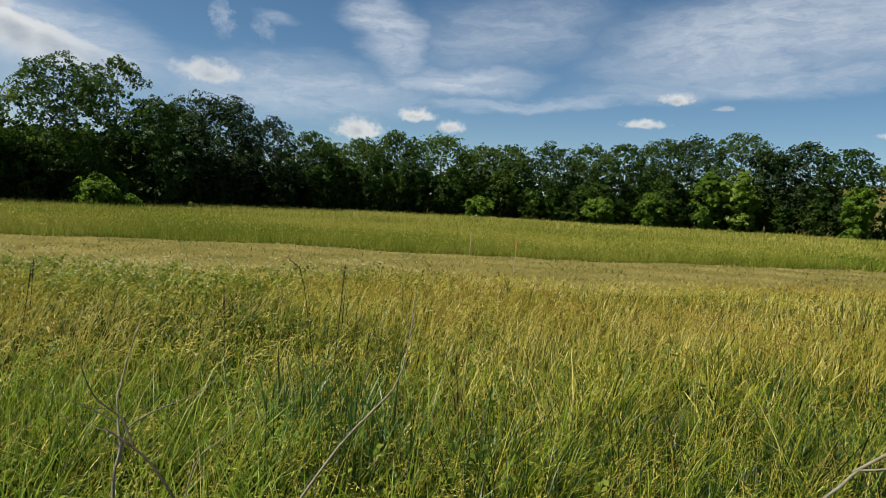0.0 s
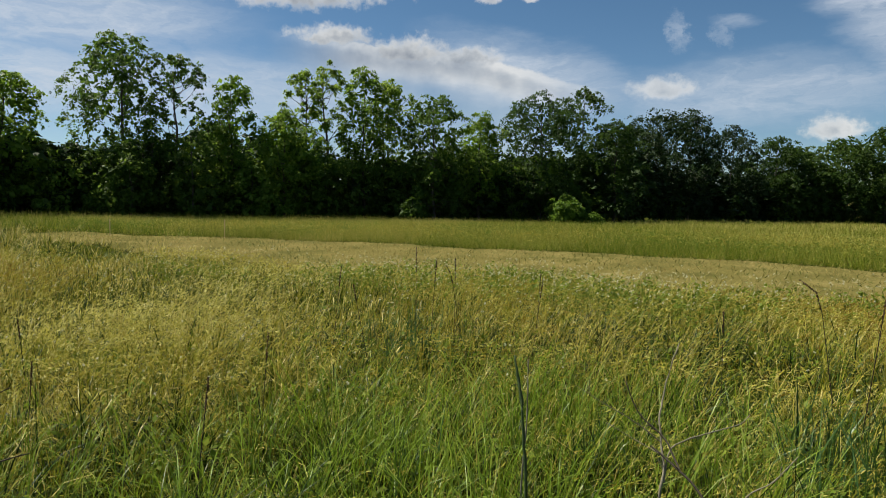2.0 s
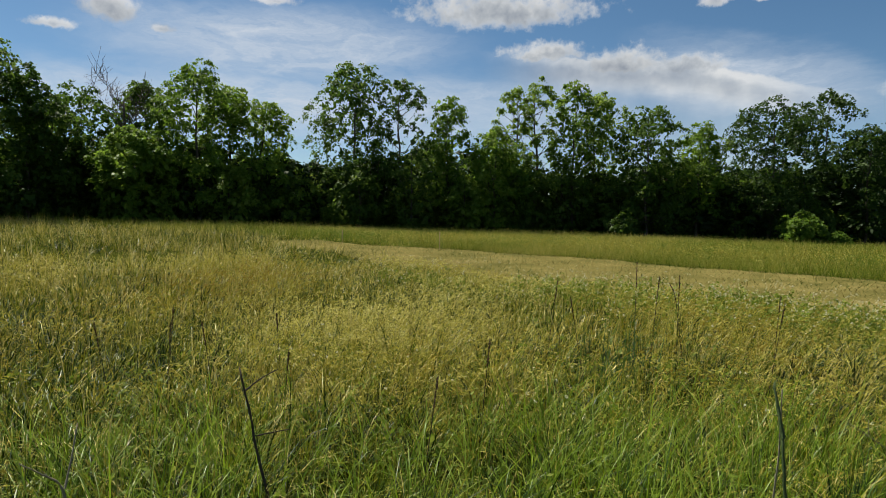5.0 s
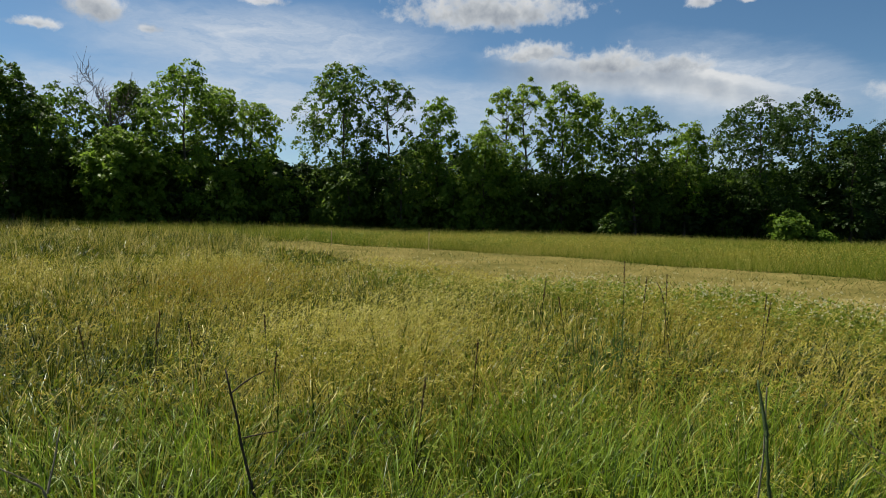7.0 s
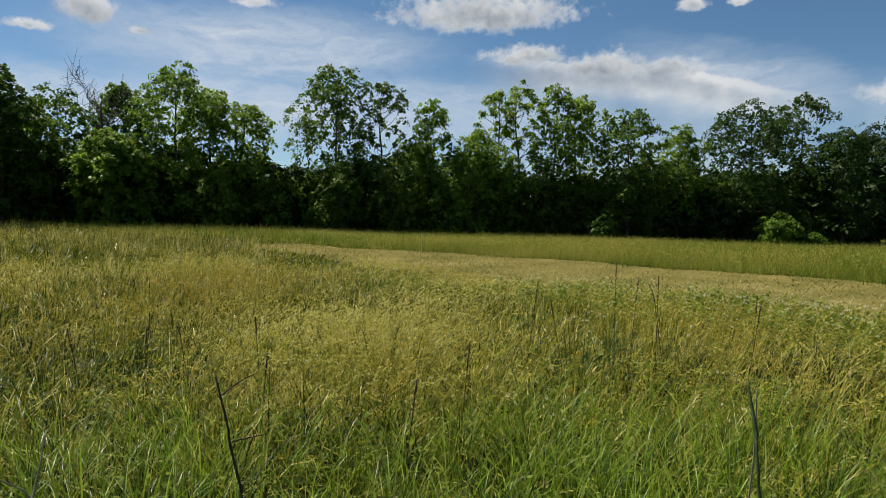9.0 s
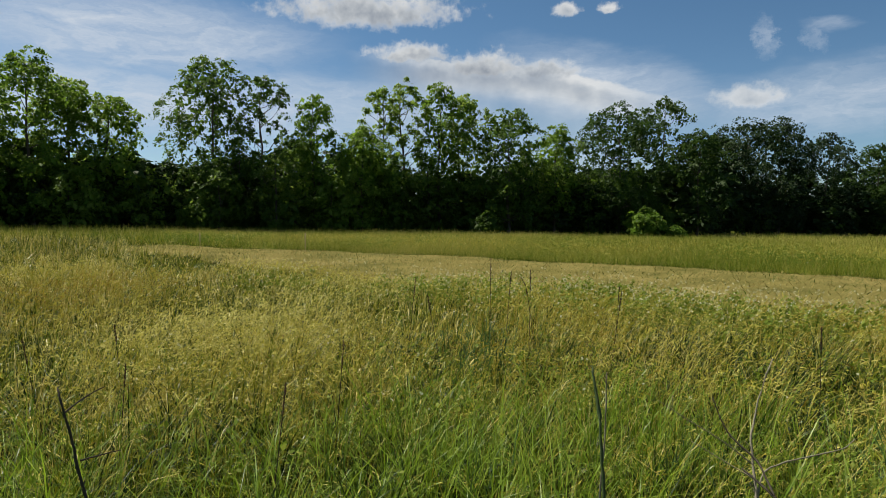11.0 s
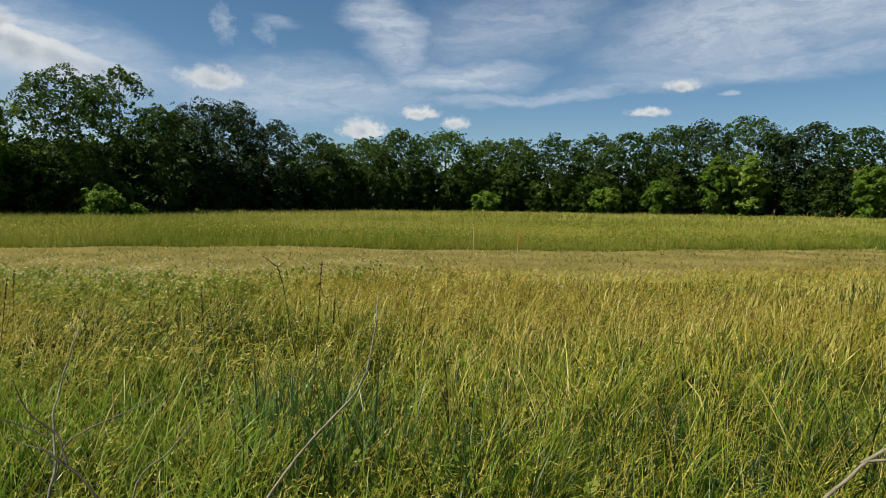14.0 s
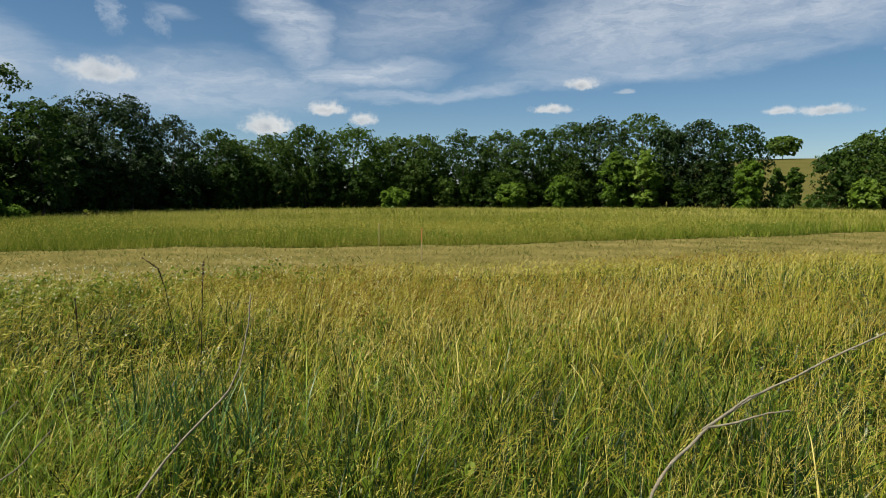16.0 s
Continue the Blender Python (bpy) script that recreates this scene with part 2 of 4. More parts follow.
M_ORANGE = rough_stuff("orange_paint", [(0.2, (0.42, 0.17, 0.05)), (0.55, (0.52, 0.22, 0.07)), (0.85, (0.58, 0.32, 0.14))], 9.0, 0.1, 0.6)
def ground_stuff():
    """Meadow floor near by, dry hay meadow on the far hill."""
    mat = rough_stuff("meadow_floor", [(0.25, (0.014, 0.020, 0.003)), (0.5, (0.034, 0.042, 0.006)), (0.75, (0.075, 0.070, 0.014))], 0.35, 0.8, 1.0, fine=9.0, gloss=0.0)
    tree = mat.node_tree
    shader = next(k for k in tree.nodes if k.type == "BSDF_PRINCIPLED")
    near = shader.inputs["Base Color"].links[0].from_socket
    at = tree.nodes.new("ShaderNodeNewGeometry").outputs["Position"]
    long = tree.nodes.new("ShaderNodeVectorMath")
    long.operation = "LENGTH"
    step = tree.nodes.new("ShaderNodeMapRange")
    step.inputs["From Min"].default_value, step.inputs["From Max"].default_value = 125, 150
    hay = tree.nodes.new("ShaderNodeTexNoise")
    hay.inputs["Scale"].default_value = 0.06
    tint = tree.nodes.new("ShaderNodeValToRGB")
    tint.color_ramp.elements[0].color, tint.color_ramp.elements[1].color = (0.060, 0.064, 0.016, 1), (0.112, 0.096, 0.032, 1)
    both = tree.nodes.new("ShaderNodeMix")
    both.data_type = "RGBA"
    for a, b in ((at, long.inputs[0]), (long.outputs["Value"], step.inputs["Value"]), (at, hay.inputs["Vector"]), (hay.outputs["Fac"], tint.inputs["Fac"]),
                 (step.outputs[0], both.inputs[0]), (near, both.inputs[6]), (tint.outputs[0], both.inputs[7]), (both.outputs[2], shader.inputs["Base Color"])):
        tree.links.new(a, b)
    return mat


M_SOIL = ground_stuff()
M_STUBBLE = rough_stuff("mown_floor", [(0.3, (0.060, 0.064, 0.018)), (0.5, (0.130, 0.112, 0.034)), (0.68, (0.215, 0.176, 0.066))], 0.7, 0.8, 1.0, fine=14.0, gloss=0.0)
M_MOSS = rough_stuff("wood_floor", [(0.25, (0.030, 0.028, 0.015)), (0.75, (0.075, 0.070, 0.035))], 0.8, 0.5)


# ---- mesh helpers ----
def mesh_of(name, verts, tris, mat, attrs=None, smooth=True):
    """A mesh of triangles from arrays."""
    me = bpy.data.meshes.new(name)
    verts, tris = np.asarray(verts, dtype=np.float32), np.asarray(tris, dtype=np.int32)
    me.vertices.add(len(verts))
    me.vertices.foreach_set("co", verts.ravel())
    me.loops.add(tris.size)
    me.loops.foreach_set("vertex_index", tris.ravel())
    me.polygons.add(len(tris))
    me.polygons.foreach_set("loop_start", np.arange(0, tris.size, 3, dtype=np.int32))
    me.polygons.foreach_set("use_smooth", np.full(len(tris), smooth, dtype=bool))
    for key, values in (attrs or {}).items():
        me.attributes.new(key, "FLOAT", "POINT").data.foreach_set("value", np.asarray(values, dtype=np.float32))
    me.materials.append(mat)
    me.update(calc_edges=True)
    return me


def thing(name, at, label, category, group="", kind=""):
    """An empty at a thing's base, to hold its parts."""
    ob = new(name)
    ob.location = at
    return tagged(ob, label, category, group, kind)


def part(name, me, parent, label=""):
    ob = new(name, me)
    ob.parent = parent
    return tagged(ob, label)


def tube(points, radii, sides=6):
    """A tapered tube along points: verts and triangles."""
    pts, k = np.asarray(points, float), len(points)
    along = np.gradient(pts, axis=0)
    along /= np.linalg.norm(along, axis=1)[:, None] + 1e-9
    ref = np.where(np.abs(along[:, 2:3]) > 0.9, np.array([[1.0, 0, 0]]), np.array([[0, 0, 1.0]]))
    u = np.cross(along, ref)
    u /= np.linalg.norm(u, axis=1)[:, None] + 1e-9
    v = np.cross(along, u)
    ang = np.arange(sides) * 2 * math.pi / sides
    ring = u[:, None, :] * np.cos(ang)[None, :, None] + v[:, None, :] * np.sin(ang)[None, :, None]
    verts = (pts[:, None, :] + ring * np.asarray(radii, float)[:, None, None]).reshape(-1, 3)
    i, j = np.meshgrid(np.arange(k - 1), np.arange(sides), indexing="ij")
    a, b = i * sides + j, i * sides + (j + 1) % sides
    quads = np.stack([a, b, b + sides, a + sides], -1).reshape(-1, 4)
    tris = np.concatenate([quads[:, [0, 1, 2]], quads[:, [0, 2, 3]]])
    verts = np.vstack([verts, pts[-1]])
    tip = len(verts) - 1
    last = (k - 1) * sides
    caps = np.array([(last + s, last + (s + 1) % sides, tip) for s in range(sides)])
    return verts, np.vstack([tris, caps])


def join(pieces):
    verts, tris, off = [], [], 0
    for v, t in pieces:
        verts.append(v)
        tris.append(np.asarray(t) + off)
        off += len(v)
    return np.vstack(verts), np.vstack(tris)


def waves(x, y, seed, size):
    """A smooth random field from -1 to 1, with lumps of about that size in metres."""
    r = np.random.RandomState(seed)
    out = 0
    for _ in range(6):
        a, f, p = r.uniform(0, 2 * math.pi), r.uniform(0.6, 1.9) / size * 2, r.uniform(0, 6.28)
        out = out + np.sin((x * math.cos(a) + y * math.sin(a)) * f + p)
    return out / 3.2


# ---- the lie of the land ----
def land(x, y):
    """Height of the ground."""
    x, y = np.asarray(x, float), np.asarray(y, float)
    z = 0.08 * np.clip((y - 2) / 9, 0, 1) - 0.018 * np.clip(y - 15, 0, 100)
    r = np.hypot(x, y)
    z = z + 0.40 * np.clip((-x - 14) / 24, 0, 1) * np.clip((15 - y) / 14, 0, 1.2)
    z = z + 0.04 * waves(x, y, 3, 7.0) * np.clip((r - 2) / 6, 0, 1)
    hx, hy = x - 190, y - 265
    z = z + 17.0 * np.exp(-(hx * hx / 130.0**2 + hy * hy / 105.0**2)) * np.clip((r - 115) / 60, 0, 1)
    z = z + 7.0 * waves(x, y, 8, 420.0) * np.clip((r - 420) / 500, 0, 1)
    return z


def strip_far(x):
    """The far edge of the mown strip."""
    return np.interp(x, (-60, -36, -26.5, -21, -14.5, -8.5, 0, 6, 11, 17, 40, 60), (-9, 3.5, 9.5, 12.7, 15.3, 17.3, 18.4, 19.2, 20.7, 22.4, 29.5, 36.5)) + 0.25 * np.sin(np.asarray(x) * 1.1) + 0.12 * np.sin(np.asarray(x) * 3.7 + 1)


def strip_near(x):
    return np.interp(x, (-60, -31, -26.5, -16.3, -9.4, -5, 0, 6, 9, 17, 40, 60), (-8, 7.2, 7.0, 7.9, 9.4, 10.2, 11.2, 12.1, 13.0, 15.4, 23.5, 30)) + 0.3 * np.sin(np.asarray(x) * 0.9 + 2)


def mown(x, y):
    return (y > strip_near(x)) & (y < strip_far(x)) & (np.asarray(x) > -27)


EDGE_X = (70, 64, 61, 57, 51, 37, 22, 5, -8, -17, -22, -27, -28, -33, -38, -43, -45, -47, -46, -44)
EDGE_Y = (52, 66, 76, 84, 92, 99, 101, 101, 97, 91, 81, 65, 53, 42, 34, 24, 14, 4, -8, -20)
EDGE_YAW = [math.degrees(math.atan2(-x, y)) for x, y in zip(EDGE_X, EDGE_Y)]
EDGE_R = [math.hypot(x, y) for x, y in zip(EDGE_X, EDGE_Y)]


def edge_r(yaw):
    """How far off the wood's edge lies in that direction."""
    return np.interp(yaw, EDGE_YAW, EDGE_R)


def build_ground():
    rings = np.concatenate([[0], np.geomspace(0.5, 4000, 110)])
    seg = 216
    ang = np.arange(seg) * 2 * math.pi / seg
    x, y = np.outer(rings[1:], np.cos(ang)).ravel(), np.outer(rings[1:], np.sin(ang)).ravel()
    verts = np.vstack([[0, 0, float(land(0, 0))], np.c_[x, y, land(x, y)]])
    k = len(rings) - 1
    i, j = np.meshgrid(np.arange(k - 1), np.arange(seg), indexing="ij")
    a, b = 1 + i * seg + j, 1 + i * seg + (j + 1) % seg
    quads = np.stack([a, a + seg, b + seg, b], -1).reshape(-1, 4)
    fan = np.array([(0, 1 + s, 1 + (s + 1) % seg) for s in range(seg)])
    tris = np.vstack([fan, quads[:, [0, 1, 2]], quads[:, [0, 2, 3]]])
    tagged(new("ground", mesh_of("ground", verts, tris, M_SOIL)), "gently rolling meadow ground between woods", "ground", kind="structure")
    # the mown strip, laid on the ground
    xs = np.linspace(-27, 45, 175)
    cross = np.linspace(0, 1, 15)
    near, far = strip_near(xs), strip_far(xs)
    gx = np.repeat(xs, len(cross))
    gy = (near[:, None] + (far - near)[:, None] * cross[None, :]).ravel()
    gz = land(gx, gy) + 0.022 + 0.012 * waves(gx, gy, 5, 0.7)
    i, j = np.meshgrid(np.arange(len(xs) - 1), np.arange(len(cross) - 1), indexing="ij")
    a = i * len(cross) + j
    quads = np.stack([a, a + len(cross), a + len(cross) + 1, a + 1], -1).reshape(-1, 4)
    tagged(new("mown_strip", mesh_of("mown_strip", np.c_[gx, gy, gz], np.vstack([quads[:, [0, 1, 2]], quads[:, [0, 2, 3]]]), M_STUBBLE)),
           "mown strip of dry pale straw across the meadow", "mown path", kind="structure")


build_ground()


# ---- trees ----
def leaves(rng, centres, radii, per, size, droop=0.25):
    """Diamond leaves round the clump centres: verts and triangles."""
    n = len(centres) * per
    c, r = np.repeat(centres, per, axis=0), np.repeat(radii, per)
    d = rng.normal(size=(n, 3))
    d /= np.linalg.norm(d, axis=1)[:, None]
    at = c + d * (r * rng.uniform(0.35, 1.0, n) ** 0.6)[:, None] * np.array([1.0, 1.0, 0.8])
    norm = d * 1.1 + rng.normal(size=(n, 3)) * 0.30 + np.array([0, 0, 0.45])
    norm /= np.linalg.norm(norm, axis=1)[:, None]
    u = np.cross(norm, rng.normal(size=(n, 3)))
    u /= np.linalg.norm(u, axis=1)[:, None] + 1e-9
    u[:, 2] -= droop
    v = np.cross(norm, u)
    s = size * rng.uniform(0.6, 1.35, n)[:, None]
    verts = np.stack([at - u * s * 0.5, at + v * s * 0.3, at + u * s * 0.5, at - v * s * 0.3], 1).reshape(-1, 3)
    base = np.arange(n)[:, None] * 4
    tris = np.concatenate([base + np.array([[0, 1, 2]]), base + np.array([[0, 2, 3]])])
    return verts, tris


def limb(rng, a, b, r0, r1, steps=5, sag=0.12):
    a, b = np.asarray(a, float), np.asarray(b, float)
    t = np.linspace(0, 1, steps)[:, None]
    wobble = rng.normal(size=(steps, 3)) * np.linalg.norm(b - a) * 0.035
    wobble[0] = wobble[-1] = 0
    pts = a + (b - a) * t + wobble + np.array([0, 0, 1.0]) * (np.sin(t * math.pi) * -sag * np.linalg.norm((b - a)[:2]))
    return pts, np.linspace(r0, r1, steps)


def sprays(rng, at, out, size, per, leaf, flat=0.4):
    """Leaves on flattened, drooping sprays at the given places, each facing up and outward."""
    n = len(at) * per
    up = out * 0.65 + np.array([0, 0, 0.75])
    up /= np.linalg.norm(up, axis=1)[:, None] + 1e-9
    up, c, s = np.repeat(up, per, axis=0), np.repeat(at, per, axis=0), np.repeat(size, per)
    d = rng.normal(size=(n, 3)) * 0.55
    d -= up * (1 - flat) * np.sum(d * up, axis=1)[:, None]
    p = c + d * s[:, None]
    p[:, 2] -= 0.35 * s * np.sum(d * d, axis=1)
    norm = up + rng.normal(size=(n, 3)) * 0.5
    norm /= np.linalg.norm(norm, axis=1)[:, None]
    u = np.cross(norm, rng.normal(size=(n, 3)))
    u /= np.linalg.norm(u, axis=1)[:, None] + 1e-9
    u[:, 2] -= 0.3
    v = np.cross(norm, u)
    k = leaf * rng.uniform(0.6, 1.3, n)[:, None]
    verts = np.stack([p - u * k * 0.5, p + v * k * 0.32, p + u * k * 0.5, p - v * k * 0.32], 1).reshape(-1, 3)
    base = np.arange(n)[:, None] * 4
    return verts, np.concatenate([base + np.array([[0, 1, 2]]), base + np.array([[0, 2, 3]])])


def grow(seed, high, wide, full=1.0, low=0.12, leaf=0.26, per=30, clumps=120, squat=0.5, limbs=16, lump=1.0):
    """The trunk and crown of one broadleaved tree: limbs that carry lobes, and lobes that carry sprays of leaves."""
    rng = np.random.RandomState(seed)
    airy = full < 0.5
    n = int((9 + 2.6 * wide) * (1.7 if airy else 1.15 / lump)) + 4
    u = (np.arange(n) + rng.uniform(0.1, 0.9, n)) / n
    u = u ** (0.62 if airy else 0.8)
    ang = np.arange(n) * 2.39996 + rng.normal(size=n) * 0.4 + seed
    above = np.clip((u - squat) / (1 - squat), 0, 1)
    beneath = np.clip((squat - u) / squat, 0, 1)
    prof = np.sqrt(np.clip(1 - above**2.4, 0.03, 1)) * (1 - 0.42 * beneath**1.5)
    rad = np.clip((0.16 + 0.03 * rng.normal(size=n)) * wide * (0.72 if airy else lump * (0.95 + 0.25 * beneath)), 0.42, 1.7 * lump)
    reach = np.clip(wide * 0.5 * prof * rng.uniform(0.68, 1.12, n) - rad * 0.55, 0, 99)
    span = high * (1 - low)
    mid = np.c_[np.cos(ang) * reach, np.sin(ang) * reach, high * low + u * span - rad * 0.8 * above + rng.normal(size=n) * 0.12]
    # sprays over the upper and outer side of each lobe
    m = np.maximum(3, (clumps * 3.8 * max(full, 0.72) * rad**1.6 / np.sum(rad**1.6)).astype(int))
    who = np.repeat(np.arange(n), m)
    d = rng.normal(size=(len(who), 3)) + np.array([0, 0, 0.35])
    d += 0.45 * np.c_[np.cos(ang), np.sin(ang), np.zeros(n)][who]
    d /= np.linalg.norm(d, axis=1)[:, None]
    at = mid[who] + d * (rad[who] * (rng.uniform(0.1, 1.15, len(who)) if airy else rng.uniform(0.6, 1.05, len(who))))[:, None] * np.array([1.0, 1.0, 0.82])
    size = rng.uniform(0.7, 1.25, len(who)) * (0.30 + 0.022 * wide) * (0.62 if airy else 0.72)
    pieces = [sprays(rng, at, d, size, per, leaf)]
    if not airy:
        k = int(clumps * (1.1 if lump < 1.1 else 1.7))
        fu, fa = rng.uniform(0.03, 0.98, k), rng.uniform(0, 2 * math.pi, k)
        fr = wide * 0.5 * np.interp(fu, np.sort(u), prof[np.argsort(u)]) * 0.78 * np.sqrt(rng.uniform(0, 1, k))
        pieces.append(leaves(rng, np.c_[np.cos(fa) * fr, np.sin(fa) * fr, high * low + fu * (span - 0.7)], np.full(k, 0.25 + 0.05 * wide), 11, leaf * 1.8))
    crown = join(pieces)
    # trunk with a slight lean, and a limb into each of the larger lobes
    top = high * 0.88
    tz = np.linspace(-0.3, top, 9)
    bend = np.cumsum(rng.normal(size=(9, 2)) * high * 0.008, axis=0)
    pts = np.c_[bend, tz]
    r0 = 0.012 * high + 0.02
    pieces = [tube(pts, np.linspace(r0, 0.02, 9) * np.r_[1.35, np.ones(8)], 7)]
    for i in np.argsort(-rad)[: limbs + (14 if airy else 0)]:
        z = np.clip(mid[i, 2] - 0.75 * np.hypot(mid[i, 0], mid[i, 1]) - 0.5, 0.12 * high, top * 0.97)
        root = np.array([np.interp(z, tz, pts[:, 0]), np.interp(z, tz, pts[:, 1]), z])
        pieces.append(tube(*limb(rng, root, mid[i], r0 * (0.36 - 0.22 * z / high), 0.010), 4))
        for j in np.flatnonzero(who == i)[: 4 if airy else 2]:
            pieces.append(tube(*limb(rng, mid[i], at[j], 0.018, 0.008, 4, 0.0), 3))
    return join(pieces), crown


def tree_thing(name, seed, x, y, high, wide, full, mat, label, category="tree", group="", **shape):
    trunk, crown = grow(seed, high, wide, full, **shape)
    ob = thing(name, (x, y, float(land(x, y))), label, category, group)
    part("trunk", mesh_of("trunk", *trunk, M_BARK), ob)
    part("crown", mesh_of("crown", *crown, mat, smooth=False), ob)
    ob.rotation_euler = (0, 0, seed * 2.4)
    return ob


# x, y, height, width of the visible top, fullness
NEAR_TREES = [
    (-44.8, -4.6, 11.3, 5.4, 1.0), (-45.9, -2.3, 9.6, 4.4, 1.0), (-47.0, -1.0, 8.1, 4.4, 1.0), (-52.0, 0.8, 9.7, 5.2, 0.5), (-49.8, 4.6, 10.3, 4.4, 0.6),
    (-46.4, 7.5, 11.4, 6.0, 1.2), (-48.0, 10.0, 10.4, 4.8, 1.0), (-46.5, 12.1, 9.4, 4.9, 0.9), (-46.3, 18.9, 13.0, 7.0, 1.3),
    (-44.7, 22.3, 11.8, 4.8, 0.45), (-42.9, 25.6, 10.9, 4.2, 0.7), (-40.2, 28.1, 8.3, 4.3, 0.9), (-41.7, 31.0, 12.0, 3.6, 0.32),
    (-41.3, 33.3, 12.7, 4.2, 0.45), (-38.7, 34.7, 12.4, 4.4, 0.55),
]
BEND_TREES = [
    (-37.9, 37.0, 11.8, 4.4, 0.6), (-34.0, 38.0, 10.4, 5.6, 0.9), (-33.0, 42.7, 9.4, 4.4, 0.5), (-30.5, 48.1, 11.7, 8.2, 1.4),
    (-30.2, 55.3, 13.2, 5.8, 0.5), (-26.6, 55.0, 9.9, 5.6, 1.0), (-29.6, 65.6, 10.5, 7.0, 1.5), (-28.0, 68.5, 12.6, 9.8, 1.5),
    (-25.6, 71.6, 12.6, 7.4, 1.5), (-23.9, 80.5, 11.8, 7.6, 1.3), (-20.4, 87.6, 11.2, 7.0, 1.4),
]
FAR_TREES = [
    (-18.7, 92.1, 9.8, 6.9, 1.0), (-14.5, 95.9, 11.0, 8.0, 1.0), (-9.4, 98.6, 12.5, 8.6, 1.0), (-2.5, 101.0, 12.8, 9.8, 1.0),
    (3.8, 102.9, 11.6, 8.6, 1.0), (7.9, 102.7, 11.9, 8.2, 1.0), (14.9, 102.9, 12.4, 8.8, 1.0), (21.4, 102.8, 12.4, 8.2, 1.0),
    (26.9, 102.5, 12.8, 8.8, 1.0), (32.4, 102.0, 14.0, 8.9, 1.0), (37.7, 101.2, 14.6, 9.9, 1.0), (43.7, 98.8, 15.0, 11.4, 1.0),
    (46.7, 95.2, 12.5, 8.2, 1.0), (51.4, 95.0, 13.8, 9.4, 1.0), (55.2, 90.6, 12.8, 7.6, 1.0),
]
RIGHT_TREES = [(61.6, 77.4, 8.3, 5.4, 0.9), (65.0, 76.0, 10.1, 7.6, 1.0), (65.3, 72.5, 9.3, 8.6, 1.0), (62.5, 65.0, 12.2, 7.4, 1.0), (69.0, 58.0, 12.0, 9.0, 1.0)]


def build_trees():
    seed = 10
    for x, y, h, w, full in NEAR_TREES + BEND_TREES:
        seed += 1
        # M_DARKLEAF puts the shade of the wood's dark bend into the leaf colour
        mat = M_BRIGHT if seed in (16, 17, 18, 21, 22, 23, 24, 25, 26, 28) else M_DARKLEAF if seed in (32, 33, 34, 35) else M_FARLEAF if seed in (29, 30, 31, 36) else M_LEAF
        label = "tall airy broadleaved tree with sparse leaves and bare limbs showing" if full < 0.65 else "full-leaved broadleaved tree with a dark green crown at the meadow's edge"
        tree_thing("tree", seed, x, y, h, w * 1.08 - 0.3, full, mat, label, group="trees along the near wood edge", leaf=0.20, per=20, clumps=int(52 + 10 * w), low=0.06 if full > 0.65 else 0.2, squat=0.55, limbs=14)
    for x, y, h, w, full in FAR_TREES + RIGHT_TREES:
        seed += 1
        mat = M_LEAF if seed == 40 else M_DARKLEAF if seed in (47, 49, 50) else M_FARLEAF
        tree_thing("tree", seed, x, y, h * 1.05, w * 1.3, full, mat, "round-crowned green tree in the far sunlit wood edge", group="trees along the far wood edge", leaf=0.28, per=17, clumps=int(50 + 8 * w), low=0.05, squat=0.45, limbs=6, lump=1.2)

    # trees further back, dense, shade in their leaf colour, from a few grown ones
    rng = np.random.RandomState(77)
    near = [tree_thing("tree", 201 + k, -54 - 4 * k, 30 + 7 * k, 8.6, 6.4, 1.0, M_DARKLEAF, "dense tree deeper in the wood, leaves coloured dark for shade", group="trees deeper in the wood", leaf=0.62, per=5, clumps=30, low=0.04, limbs=2) for k in range(3)]
    for yaw in np.arange(96, 12, -3.1):
        for back, tall in ((3.5, 0.72), (7.0, 0.66)) if yaw > 40 else ((2.5, 0.6), (4.0, 0.85), (6.0, 0.6), (8.0, 0.95)):
            a = radians(yaw + rng.uniform(-0.8, 0.8))
            r = edge_r(yaw) + back + rng.uniform(-1, 1)
            x, y = -math.sin(a) * r, math.cos(a) * r
            s = tall * rng.uniform(0.8, 1.05)
            copy_thing(near[rng.randint(3)], Matrix.Translation((x, y, float(land(x, y)))) @ Matrix.Rotation(rng.uniform(0, 6.28), 4, "Z") @ Matrix.Diagonal((1, 1, s, 1)))
    far = [tree_thing("tree", 221 + k, 10 + 12 * k, 112, 11, 8.5, 1.0, M_DARKLEAF, "dense tree deeper in the wood, leaves coloured dark for shade", group="trees deeper in the wood", leaf=0.5, per=8, clumps=40, low=0.03, limbs=2) for k in range(3)]
    for yaw in np.arange(12, -30, -1.6):
        a = radians(yaw + rng.uniform(-0.8, 0.8))
        r = edge_r(yaw) + rng.choice((5, 9)) + rng.uniform(-1, 2)
        x, y = -math.sin(a) * r, math.cos(a) * r
        copy_thing(far[rng.randint(3)], Matrix.Translation((x, y, float(land(x, y)))) @ Matrix.Rotation(rng.uniform(0, 6.28), 4, "Z") @ Matrix.Diagonal((1, 1, rng.uniform(0.6, 0.85), 1)))

    # lower trees that close the near wood's edge down to the grass
    edge = [tree_thing("tree", 251 + k, -43 + k, 18 + 4 * k, h, w, 1.0, mat, "low leafy tree at the near wood's edge, branched to the ground", group="low trees at the near wood's edge", leaf=0.20, per=15, clumps=52, low=0.02, squat=0.42, limbs=5)
            for k, (h, w, mat) in enumerate(((5.2, 4.2, M_LEAF), (6.4, 4.4, M_LEAF), (4.4, 3.8, M_BRIGHT), (7.2, 4.6, M_BRIGHT)))]
